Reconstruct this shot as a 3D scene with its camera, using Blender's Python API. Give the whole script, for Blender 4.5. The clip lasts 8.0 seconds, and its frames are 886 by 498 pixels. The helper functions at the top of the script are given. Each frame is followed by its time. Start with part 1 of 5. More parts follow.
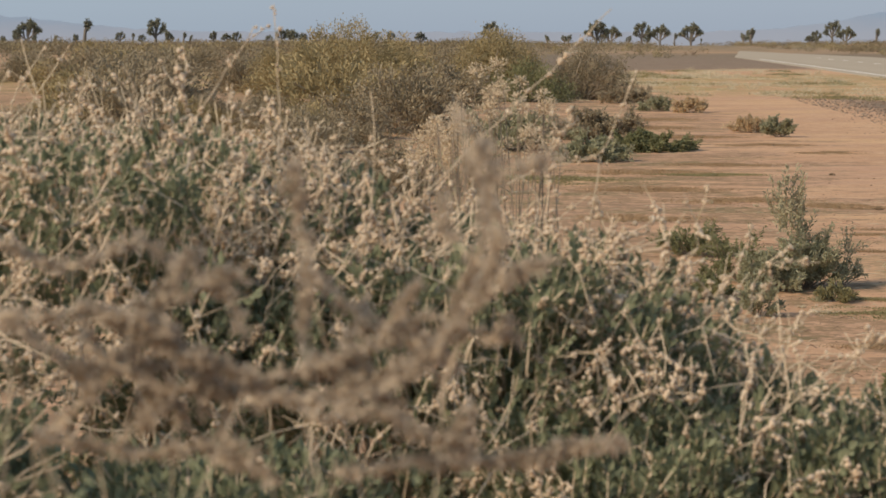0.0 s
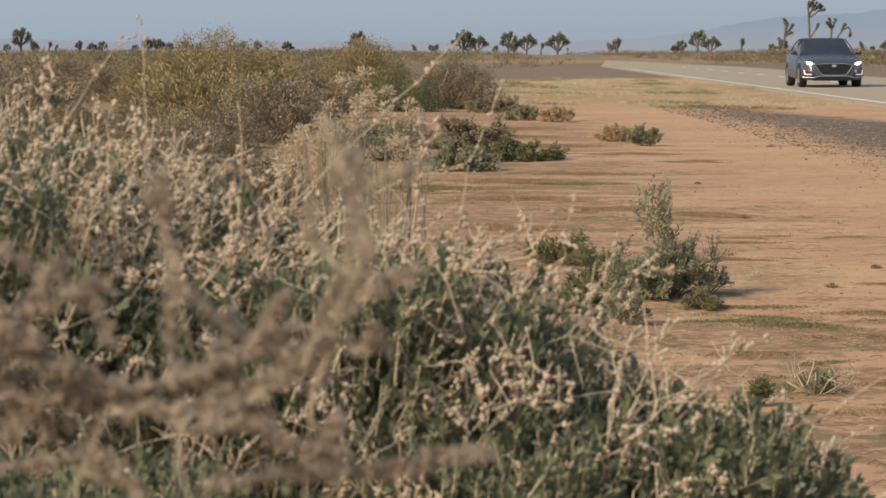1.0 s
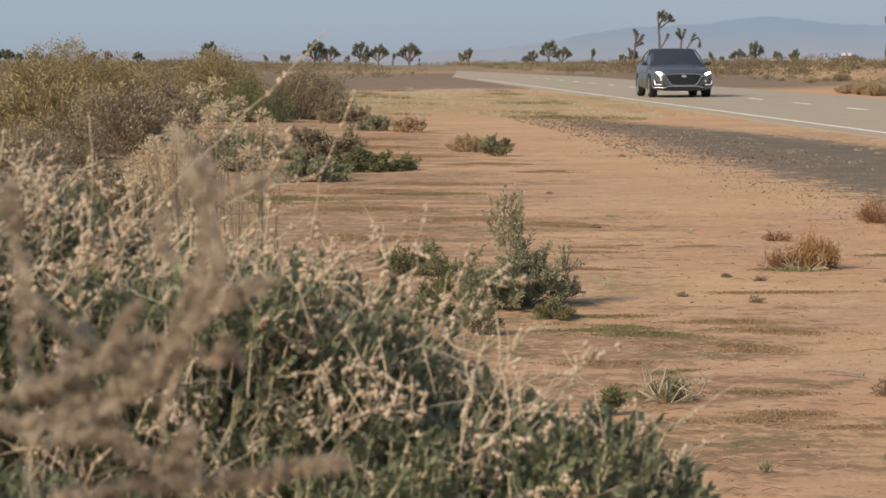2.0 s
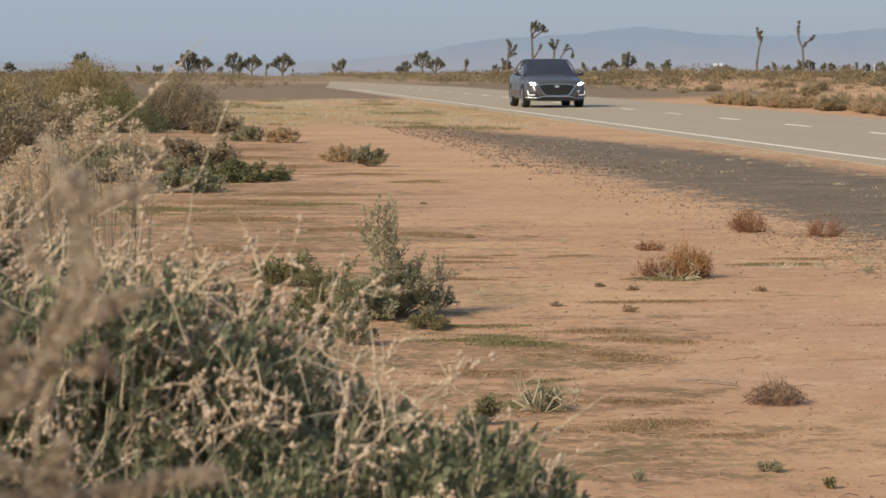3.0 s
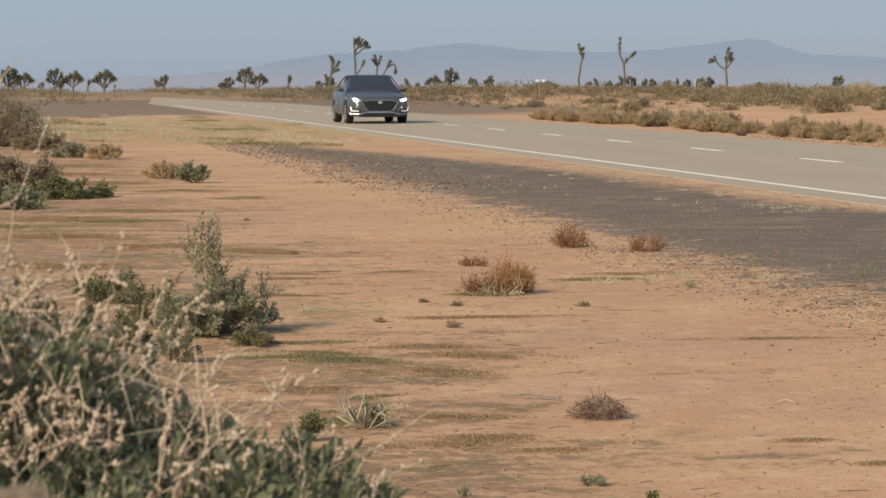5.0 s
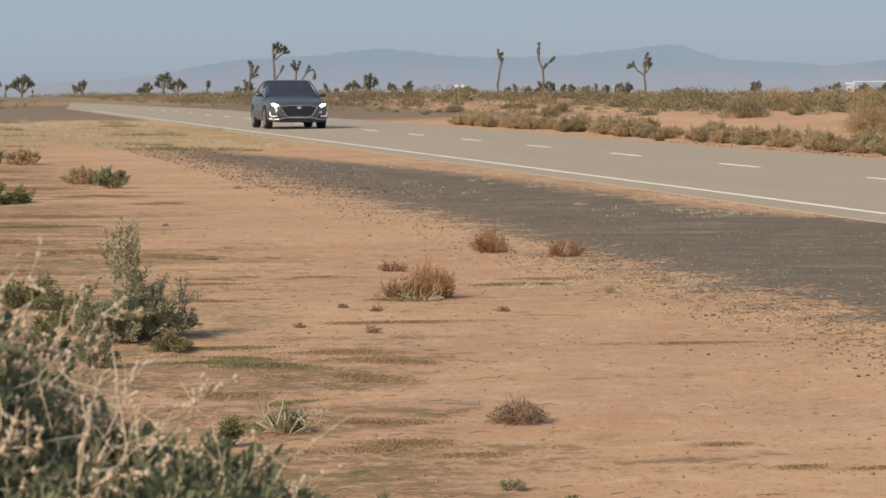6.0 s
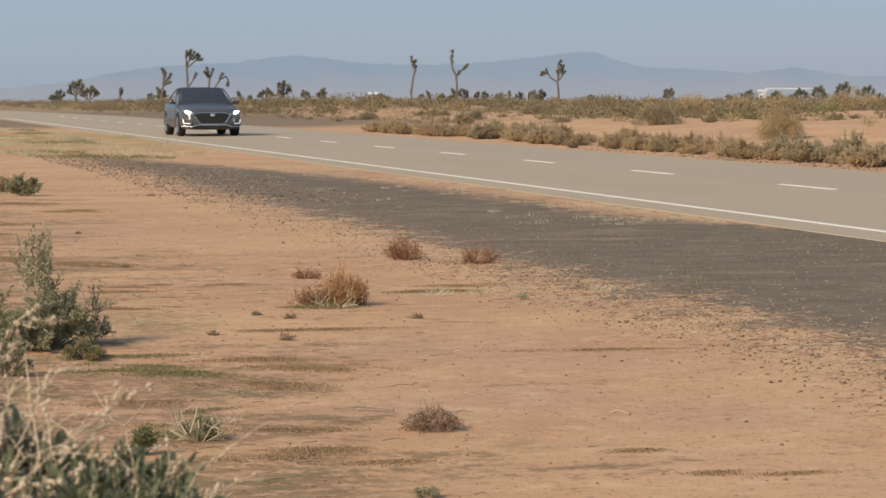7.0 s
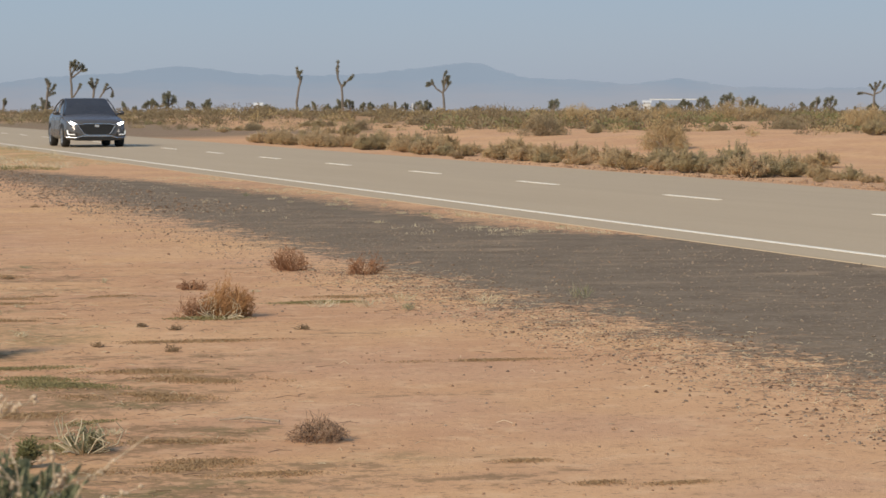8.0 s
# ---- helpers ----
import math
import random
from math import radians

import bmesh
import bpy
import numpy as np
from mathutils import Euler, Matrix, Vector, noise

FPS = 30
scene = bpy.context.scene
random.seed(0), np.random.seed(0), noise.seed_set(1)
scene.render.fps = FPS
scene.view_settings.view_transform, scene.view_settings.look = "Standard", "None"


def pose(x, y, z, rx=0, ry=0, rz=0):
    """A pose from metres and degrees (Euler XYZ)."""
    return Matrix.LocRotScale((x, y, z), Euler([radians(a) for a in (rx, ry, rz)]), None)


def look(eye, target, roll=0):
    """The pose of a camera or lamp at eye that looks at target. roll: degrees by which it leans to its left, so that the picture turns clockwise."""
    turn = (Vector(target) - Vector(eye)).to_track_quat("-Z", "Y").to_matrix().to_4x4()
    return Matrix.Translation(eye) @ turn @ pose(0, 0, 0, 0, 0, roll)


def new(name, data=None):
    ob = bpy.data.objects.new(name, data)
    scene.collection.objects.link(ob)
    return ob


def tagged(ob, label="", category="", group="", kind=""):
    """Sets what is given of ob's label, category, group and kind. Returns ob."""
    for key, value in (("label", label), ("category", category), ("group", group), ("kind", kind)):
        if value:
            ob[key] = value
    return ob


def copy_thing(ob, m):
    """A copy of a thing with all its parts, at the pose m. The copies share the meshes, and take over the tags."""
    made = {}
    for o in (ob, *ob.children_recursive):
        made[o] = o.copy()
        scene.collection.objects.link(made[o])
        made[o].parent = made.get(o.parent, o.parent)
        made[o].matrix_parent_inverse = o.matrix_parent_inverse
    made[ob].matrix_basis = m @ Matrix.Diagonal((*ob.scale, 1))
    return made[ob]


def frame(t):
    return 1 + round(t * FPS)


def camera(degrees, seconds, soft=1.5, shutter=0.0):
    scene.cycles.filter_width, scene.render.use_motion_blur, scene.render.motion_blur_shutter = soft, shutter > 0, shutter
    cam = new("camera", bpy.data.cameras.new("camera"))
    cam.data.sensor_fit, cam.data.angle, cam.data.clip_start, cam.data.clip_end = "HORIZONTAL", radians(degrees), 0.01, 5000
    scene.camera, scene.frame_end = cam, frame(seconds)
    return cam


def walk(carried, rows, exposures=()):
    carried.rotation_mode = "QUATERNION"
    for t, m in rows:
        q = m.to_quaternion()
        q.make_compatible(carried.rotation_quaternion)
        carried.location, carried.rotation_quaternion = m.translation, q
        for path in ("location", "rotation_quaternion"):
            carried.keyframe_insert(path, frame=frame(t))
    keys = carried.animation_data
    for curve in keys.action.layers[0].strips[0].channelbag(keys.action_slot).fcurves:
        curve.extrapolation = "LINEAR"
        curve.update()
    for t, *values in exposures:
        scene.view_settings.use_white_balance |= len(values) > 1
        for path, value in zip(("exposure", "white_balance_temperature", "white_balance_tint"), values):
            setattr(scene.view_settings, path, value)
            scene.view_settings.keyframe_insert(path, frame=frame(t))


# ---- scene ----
# A roadside in the high desert: the camera turns to the right where it stands, past a saltbush, towards a road.
cam = camera(17.83, 8.0)
EYE = 1.32
# a long lens with a little depth of field, focused between the bush and the road
cam.data.dof.use_dof = True
cam.data.dof.focus_distance = 14.0
cam.data.dof.aperture_fstop = 21.0
# seconds, yaw, pitch
ROWS = [
    (0.0, 0.000, -4.351),
    (0.5, -1.254, -4.230),
    (1.0, -2.688, -4.160),
    (1.5, -4.222, -4.028),
    (2.8, -7.785, -3.812),
    (3.0, -8.249, -3.741),
    (3.5, -9.256, -3.615),
    (4.0, -10.178, -3.551),
    (4.5, -11.019, -3.480),
    (6.0, -13.468, -3.310),
    (6.5, -14.325, -3.252),
    (7.0, -15.220, -3.165),
    (7.5, -16.221, -3.041),
    (8.0, -17.536, -2.945),
]
walk(cam, [(t, pose(0, 0, EYE, 90 + pitch, 0, yaw)) for t, yaw, pitch in ROWS])

# ---- light ----
world = bpy.data.worlds.new("desert_sky")
scene.world = world
world.use_nodes = True
wn = world.node_tree
sky = wn.nodes.new("ShaderNodeTexSky")
sky.sky_type = "NISHITA"
sky.sun_disc = False
sky.sun_elevation, sky.sun_rotation = radians(33), radians(239)
sky.air_density, sky.dust_density, sky.ozone_density = 1.0, 0.4, 3.0
# a high grey-blue veil over the clear sky
veil = wn.nodes.new("ShaderNodeMix")
veil.data_type = "RGBA"
veil.inputs[0].default_value = 0.66
# the veil is brighter towards the sun
where = wn.nodes.new("ShaderNodeTexCoord")
toward = wn.nodes.new("ShaderNodeVectorMath")
toward.operation = "DOT_PRODUCT"
toward.inputs[1].default_value = (-0.857, -0.515, 0.0)
wn.links.new(where.outputs["Generated"], toward.inputs[0])
side_fac = wn.nodes.new("ShaderNodeMapRange")
side_fac.inputs["From Min"].default_value, side_fac.inputs["From Max"].default_value = -1.0, 1.0
wn.links.new(toward.outputs["Value"], side_fac.inputs["Value"])
tone = wn.nodes.new("ShaderNodeMix")
tone.data_type = "RGBA"
tone.inputs[6].default_value = (1.40, 1.96, 3.80, 1)
tone.inputs[7].default_value = (4.5, 6.5, 7.8, 1)
wn.links.new(side_fac.outputs[0], tone.inputs[0])
wn.links.new(tone.outputs[2], veil.inputs[7])
wn.links.new(sky.outputs[0], veil.inputs[6])
wn.links.new(veil.outputs[2], wn.nodes["Background"].inputs[0])
wn.nodes["Background"].inputs[1].default_value = 0.11
sun = new("sun", bpy.data.lights.new("sun", "SUN"))
sun.data.energy, sun.data.angle, sun.data.color = 3.65, radians(11), (1.0, 0.84, 0.66)
sun.matrix_world = look((-10, -6.0, 7.6), (0, 0, 0))
scene.view_settings.exposure = 0.0


# ---- materials ----
def nodes_of(name):
    m = bpy.data.materials.new(name)
    m.use_nodes = True
    t = m.node_tree
    return m, t, t.nodes["Principled BSDF"]


def noise_node(t, coord, scale, detail=4.0, rough=0.6, stretch=None):
    n = t.nodes.new("ShaderNodeTexNoise")
    n.inputs["Scale"].default_value = scale
    n.inputs["Detail"].default_value = detail
    n.inputs["Roughness"].default_value = rough
    if stretch:
        mp = t.nodes.new("ShaderNodeMapping")
        mp.inputs["Scale"].default_value = stretch
        t.links.new(coord, mp.inputs["Vector"])
        coord = mp.outputs[0]
    t.links.new(coord, n.inputs["Vector"])
    return n.outputs["Fac"]


def math_node(t, op, a, b=None, c=None, clamp=False):
    n = t.nodes.new("ShaderNodeMath")
    n.operation, n.use_clamp = op, clamp
    for i, v in enumerate((a, b, c)):
        if v is None:
            continue
        if isinstance(v, (int, float)):
            n.inputs[i].default_value = v
        else:
            t.links.new(v, n.inputs[i])
    return n.outputs[0]


def ramp01(t, v, lo, hi):
    n = t.nodes.new("ShaderNodeMapRange")
    n.interpolation_type = "SMOOTHSTEP"
    n.inputs["From Min"].default_value, n.inputs["From Max"].default_value = lo, hi
    t.links.new(v, n.inputs["Value"])
    return n.outputs[0]


def mix_node(t, fac, a, b):
    n = t.nodes.new("ShaderNodeMix")
    n.data_type = "RGBA"
    for sock, v in ((n.inputs[0], fac), (n.inputs[6], a), (n.inputs[7], b)):
        if isinstance(v, (int, float)):
            sock.default_value = v
        elif isinstance(v, tuple):
            sock.default_value = (*v, 1)
        else:
            t.links.new(v, sock)
    return n.outputs[2]


def bump_to(t, bsdf, height, strength, dist):
    n = t.nodes.new("ShaderNodeBump")
    n.inputs["Strength"].default_value, n.inputs["Distance"].default_value = strength, dist
    t.links.new(height, n.inputs["Height"])
    t.links.new(n.outputs[0], bsdf.inputs["Normal"])


def plain(name, c1, c2, scale=20.0, rough=0.8, metal=0.0, bump=0.3, island=False, thing=False, glow=0.0):
    """Two tones by coarse and fine noise, and by piece where island is set."""
    m, t, b = nodes_of(name)
    co = t.nodes.new("ShaderNodeTexCoord").outputs["Object"]
    f = noise_node(t, co, scale, 5)
    g = noise_node(t, co, scale * 0.13, 3)
    fac = ramp01(t, math_node(t, "ADD", math_node(t, "MULTIPLY", f, 0.6), math_node(t, "MULTIPLY", g, 0.4)), 0.3, 0.7)
    if island:
        r = t.nodes.new("ShaderNodeNewGeometry").outputs["Random Per Island"]
        fac = math_node(t, "ADD", math_node(t, "MULTIPLY", fac, 0.4), math_node(t, "MULTIPLY", r, 0.6))
    if thing:
        r = t.nodes.new("ShaderNodeObjectInfo").outputs["Random"]
        fac = math_node(t, "ADD", math_node(t, "MULTIPLY", fac, 0.6), math_node(t, "MULTIPLY", r, 0.4))
    t.links.new(mix_node(t, fac, c1, c2), b.inputs["Base Color"])
    b.inputs["Roughness"].default_value, b.inputs["Metallic"].default_value = rough, metal
    if bump:
        bump_to(t, b, f, bump, 0.02)
    if glow:
        b.inputs["Emission Color"].default_value = (1, 0.96, 0.88, 1)
        b.inputs["Emission Strength"].default_value = glow
    return m


def leafy(name, c1, c2, scale=8.0, through_light=0.25):
    """Leaves: tone by leaf and by clump, letting some light through."""
    m, t, b = nodes_of(name)
    co = t.nodes.new("ShaderNodeTexCoord").outputs["Object"]
    r = t.nodes.new("ShaderNodeNewGeometry").outputs["Random Per Island"]
    f = noise_node(t, co, scale, 3)
    o = t.nodes.new("ShaderNodeObjectInfo").outputs["Random"]
    fac = math_node(t, "ADD", math_node(t, "MULTIPLY", r, 0.5), math_node(t, "MULTIPLY", ramp01(t, f, 0.3, 0.7), 0.35))
    fac = math_node(t, "ADD", fac, math_node(t, "MULTIPLY", o, 0.15))
    col = mix_node(t, fac, c1, c2)
    t.links.new(col, b.inputs["Base Color"])
    b.inputs["Roughness"].default_value = 0.75
    tr = t.nodes.new("ShaderNodeBsdfTranslucent")
    t.links.new(col, tr.inputs["Color"])
    mx = t.nodes.new("ShaderNodeMixShader")
    mx.inputs[0].default_value = through_light
    t.links.new(b.outputs[0], mx.inputs[1])
    t.links.new(tr.outputs[0], mx.inputs[2])
    t.links.new(mx.outputs[0], t.nodes["Material Output"].inputs["Surface"])
    return m


ROAD_X, ROAD_SLOPE = 10.0, 0.0455   # the near edge line: x = ROAD_X + ROAD_SLOPE * y


def ground_material():
    m, t, b = nodes_of("sandy_ground")
    co = t.nodes.new("ShaderNodeTexCoord").outputs["Object"]
    sep = t.nodes.new("ShaderNodeSeparateXYZ")
    t.links.new(co, sep.inputs[0])
    X, Y = sep.outputs[0], sep.outputs[1]
    s = math_node(t, "SUBTRACT", math_node(t, "SUBTRACT", X, ROAD_X), math_node(t, "MULTIPLY", Y, ROAD_SLOPE))
    big = noise_node(t, co, 0.35, 4)
    mid = noise_node(t, co, 1.7, 6, 0.65)
    fine = noise_node(t, co, 14.0, 6, 0.7)
    mott = noise_node(t, co, 4.5, 9, 0.75)
    grit = noise_node(t, co, 70.0, 3, 0.7)
    streak = noise_node(t, co, 0.9, 8, 0.72, (0.6, 1.0, 1.0))
    sand = mix_node(t, ramp01(t, big, 0.35, 0.68), (0.56, 0.312, 0.166), (0.64, 0.38, 0.204))
    drift = noise_node(t, co, 0.55, 3, 0.5, (0.7, 1.0, 1.0))
    sand = mix_node(t, math_node(t, "MULTIPLY", ramp01(t, drift, 0.50, 0.66), 0.42), sand, (0.71, 0.435, 0.205))
    sand = mix_node(t, math_node(t, "MULTIPLY", ramp01(t, drift, 0.46, 0.34), 0.5), sand, (0.545, 0.315, 0.195))
    sand = mix_node(t, math_node(t, "MULTIPLY", ramp01(t, mid, 0.45, 0.75), 0.26), sand, (0.46, 0.24, 0.12))
    sand = mix_node(t, math_node(t, "MULTIPLY", ramp01(t, grit, 0.5, 0.72), 0.3), sand, (0.34, 0.2, 0.12))
    sand = mix_node(t, math_node(t, "MULTIPLY", ramp01(t, mott, 0.53, 0.68), 0.3), sand, (0.43, 0.225, 0.115))
    speck = noise_node(t, co, 26.0, 5, 0.7)
    sand = mix_node(t, math_node(t, "MULTIPLY", ramp01(t, speck, 0.57, 0.65), 0.75), sand, (0.25, 0.14, 0.075))
    sand = mix_node(t, math_node(t, "MULTIPLY", ramp01(t, mott, 0.50, 0.36), 0.4), sand, (0.74, 0.50, 0.30))
    # plant litter lies in streaks, thicker to the side of the shrubs
    side = ramp01(t, s, -5.5, -9.5)
    area = ramp01(t, math_node(t, "ADD", streak, math_node(t, "MULTIPLY", side, 0.21)), 0.57, 0.71)
    sand = mix_node(t, math_node(t, "MULTIPLY", area, 0.4), sand, (0.46, 0.26, 0.15))
    lit = math_node(t, "ADD", math_node(t, "MULTIPLY", fine, 0.6), math_node(t, "MULTIPLY", mott, 0.4))
    lit = ramp01(t, math_node(t, "ADD", lit, math_node(t, "MULTIPLY", area, 0.13)), 0.57, 0.66)
    litter = mix_node(t, ramp01(t, fine, 0.4, 0.65), (0.15, 0.105, 0.05), (0.31, 0.19, 0.095))
    sand = mix_node(t, math_node(t, "MULTIPLY", lit, 0.72), sand, litter)
    moss = ramp01(t, math_node(t, "ADD", noise_node(t, co, 0.9, 4), math_node(t, "MULTIPLY", side, 0.07)), 0.57, 0.69)
    moss = math_node(t, "MULTIPLY", moss, ramp01(t, fine, 0.38, 0.56))
    sand = mix_node(t, math_node(t, "MULTIPLY", moss, math_node(t, "MULTIPLY", side, 0.75)), sand, (0.165, 0.145, 0.055))
    # dark gravel beside the road
    wob = math_node(t, "ADD", math_node(t, "MULTIPLY", math_node(t, "SUBTRACT", mid, 0.5), 2.4), math_node(t, "ADD", math_node(t, "MULTIPLY", math_node(t, "SUBTRACT", mott, 0.5), 2.6), math_node(t, "MULTIPLY", math_node(t, "SUBTRACT", fine, 0.5), 3.4)))
    sw = math_node(t, "ADD", s, wob)
    up = math_node(t, "ADD", math_node(t, "MULTIPLY", ramp01(t, Y, 21.0, 30.0), -2.3), math_node(t, "MULTIPLY", ramp01(t, Y, 36.0, 62.0), -2.1))
    under = math_node(t, "SUBTRACT", math_node(t, "ADD", up, 0.9), sw)
    gm = math_node(t, "MULTIPLY", ramp01(t, sw, -4.85, -4.35), ramp01(t, under, -0.05, 0.2))
    gm = math_node(t, "MULTIPLY", gm, ramp01(t, Y, 66.0, 52.0))
    pull = math_node(t, "MULTIPLY", ramp01(t, Y, 102.0, 114.0), ramp01(t, Y, 210.0, 180.0))
    pull = math_node(t, "MULTIPLY", pull, math_node(t, "MULTIPLY", ramp01(t, sw, -16.0, -12.0), ramp01(t, sw, 20.0, 15.0)))
    gm = math_node(t, "MAXIMUM", gm, math_node(t, "MULTIPLY", pull, 0.8))
    thin = math_node(t, "MULTIPLY", ramp01(t, s, -4.5, -3.5), ramp01(t, Y, 60.0, 42.0))
    thin = math_node(t, "MULTIPLY", thin, ramp01(t, math_node(t, "ADD", math_node(t, "MULTIPLY", fine, 0.55), math_node(t, "MULTIPLY", mid, 0.45)), 0.50, 0.57))
    thin = math_node(t, "MULTIPLY", thin, 0.6)
    vor = t.nodes.new("ShaderNodeTexVoronoi")
    vor.inputs["Scale"].default_value = 45.0
    t.links.new(co, vor.inputs["Vector"])
    gcol = mix_node(t, ramp01(t, mid, 0.3, 0.7), (0.145, 0.105, 0.068), (0.208, 0.156, 0.103))
    gcol = mix_node(t, math_node(t, "MULTIPLY", ramp01(t, vor.outputs["Color"], 0.45, 0.95), 0.4), gcol, (0.33, 0.265, 0.195))
    dust = ramp01(t, math_node(t, "ADD", math_node(t, "MULTIPLY", mott, 0.6), math_node(t, "MULTIPLY", fine, 0.4)), 0.53, 0.62)
    gcol = mix_node(t, math_node(t, "MULTIPLY", dust, 0.2), gcol, (0.45, 0.32, 0.2))
    gcol = mix_node(t, math_node(t, "MULTIPLY", ramp01(t, streak, 0.54, 0.64), 0.3), gcol, (0.45, 0.32, 0.2))
    gm = math_node(t, "MAXIMUM", gm, thin)
    col = mix_node(t, gm, sand, gcol)
    # a dry-grass verge farther along
    verge = math_node(t, "MULTIPLY", ramp01(t, Y, 60.0, 70.0), math_node(t, "MULTIPLY", ramp01(t, Y, 100.0, 90.0), ramp01(t, math_node(t, "ADD", streak, math_node(t, "MULTIPLY", mid, 0.5)), 0.68, 0.8)))
    verge = math_node(t, "MULTIPLY", verge, ramp01(t, s, 0.5, -0.5))
    col = mix_node(t, math_node(t, "MULTIPLY", verge, 0.85), col, (0.40, 0.29, 0.11))
    # scrub cover in the far plain
    far = ramp01(t, Y, 105.0, 270.0)
    cover = math_node(t, "MULTIPLY", far, ramp01(t, noise_node(t, co, 0.12, 8, 0.75), 0.36, 0.52))
    col = mix_node(t, math_node(t, "MULTIPLY", cover, 0.85), col, (0.20, 0.16, 0.085))
    t.links.new(col, b.inputs["Base Color"])
    b.inputs["Roughness"].default_value = 0.95
    b.inputs["Specular IOR Level"].default_value = 0.2
    hgt = math_node(t, "ADD", math_node(t, "MULTIPLY", mott, 0.5), math_node(t, "ADD", math_node(t, "MULTIPLY", fine, 0.5), math_node(t, "MULTIPLY", grit, 0.22)))
    bump_to(t, b, hgt, 0.42, 0.04)
    return m


def road_material():
    m, t, b = nodes_of("worn_asphalt")
    co = t.nodes.new("ShaderNodeTexCoord").outputs["Object"]
    a = noise_node(t, co, 1.2, 5, 0.6, (1.0, 0.06, 1.0))
    f = noise_node(t, co, 60.0, 3, 0.7)
    col = mix_node(t, ramp01(t, a, 0.3, 0.7), (0.45, 0.345, 0.222), (0.475, 0.368, 0.238))
    col = mix_node(t, math_node(t, "MULTIPLY", ramp01(t, f, 0.45, 0.7), 0.3), col, (0.24, 0.19, 0.135))
    t.links.new(col, b.inputs["Base Color"])
    b.inputs["Roughness"].default_value = 0.85
    bump_to(t, b, f, 0.4, 0.01)
    return m


M_GROUND = ground_material()
M_ROAD = road_material()
M_LINE = plain("road_paint", (0.93, 0.87, 0.74), (0.82, 0.75, 0.61), 6, 0.7)
M_STEM = plain("pale_stem", (0.50, 0.38, 0.25), (0.72, 0.575, 0.40), 60, 0.85)
M_STEM_DK = plain("grey_stem", (0.22, 0.17, 0.12), (0.36, 0.28, 0.2), 40, 0.9)
M_BEAD = leafy("dry_seed", (0.78, 0.60, 0.41), (0.98, 0.84, 0.64), 12, 0.42)
M_FUZZ = leafy("dry_bract", (0.39, 0.305, 0.215), (0.64, 0.52, 0.38), 10, 0.4)
M_LEAF = leafy("saltbush_leaf", (0.155, 0.165, 0.085), (0.335, 0.34, 0.195), 9, 0.35)
M_SAGE = leafy("sage_leaf", (0.26, 0.245, 0.135), (0.49, 0.45, 0.275), 6, 0.38)
M_PALE = leafy("pale_sagebrush_leaf", (0.29, 0.25, 0.145), (0.56, 0.49, 0.31), 5)
M_DEAD = leafy("dead_weed", (0.17, 0.115, 0.06), (0.34, 0.23, 0.13), 5, 0.1)
M_OLIVE = leafy("olive_leaf", (0.27, 0.205, 0.09), (0.50, 0.385, 0.19), 2)
M_BROWN = leafy("brown_twiggy_leaf", (0.22, 0.17, 0.10), (0.45, 0.355, 0.215), 2)
M_GREEN = leafy("green_leaf", (0.165, 0.16, 0.065), (0.34, 0.315, 0.145), 4, 0.38)
M_ORANGE = leafy("dry_orange_stalk", (0.25, 0.115, 0.042), (0.52, 0.285, 0.115), 8, 0.15)
M_RUST = leafy("dry_rust_stalk", (0.21, 0.095, 0.045), (0.40, 0.215, 0.11), 8, 0.15)
M_DRYTWIG = leafy("dry_brown_twig", (0.17, 0.10, 0.06), (0.36, 0.24, 0.15), 8, 0.1)
M_ROADSIDE = leafy("roadside_sage_leaf", (0.46, 0.33, 0.18), (0.74, 0.565, 0.335), 5, 0.38)
M_ROADGREEN = leafy("green_sage_leaf", (0.35, 0.28, 0.145), (0.58, 0.475, 0.275), 5, 0.38)
M_SCRUB = leafy("far_scrub_leaf", (0.16, 0.12, 0.065), (0.33, 0.255, 0.145), 0.4)
M_CREAM = leafy("cream_flower", (0.52, 0.40, 0.25), (0.80, 0.65, 0.45), 20, 0.3)
M_MAT = leafy("withered_mat", (0.275, 0.18, 0.09), (0.43, 0.285, 0.15), 4, 0.1)
M_MATGREEN = leafy("green_mat", (0.19, 0.165, 0.07), (0.32, 0.27, 0.12), 4, 0.15)
M_RUBBLE = plain("brown_rubble", (0.10, 0.058, 0.036), (0.26, 0.16, 0.095), 30, 0.95, island=True)
M_STRAW = leafy("straw", (0.46, 0.37, 0.23), (0.72, 0.62, 0.43), 6, 0.2)
M_STONE = plain("gravel_stone", (0.12, 0.085, 0.058), (0.38, 0.285, 0.20), 30, 0.95, island=True)
M_CLOD = plain("dirt_clod", (0.20, 0.12, 0.07), (0.46, 0.29, 0.17), 30, 0.95, island=True)
M_TAN = leafy("tan_dry_leaf", (0.36, 0.255, 0.125), (0.62, 0.47, 0.26), 2)
M_BARK = plain("joshua_bark", (0.12, 0.098, 0.08), (0.23, 0.19, 0.15), 6, 0.95)
M_BLADE = leafy("joshua_blade", (0.13, 0.125, 0.08), (0.29, 0.27, 0.175), 1.5, 0.1)


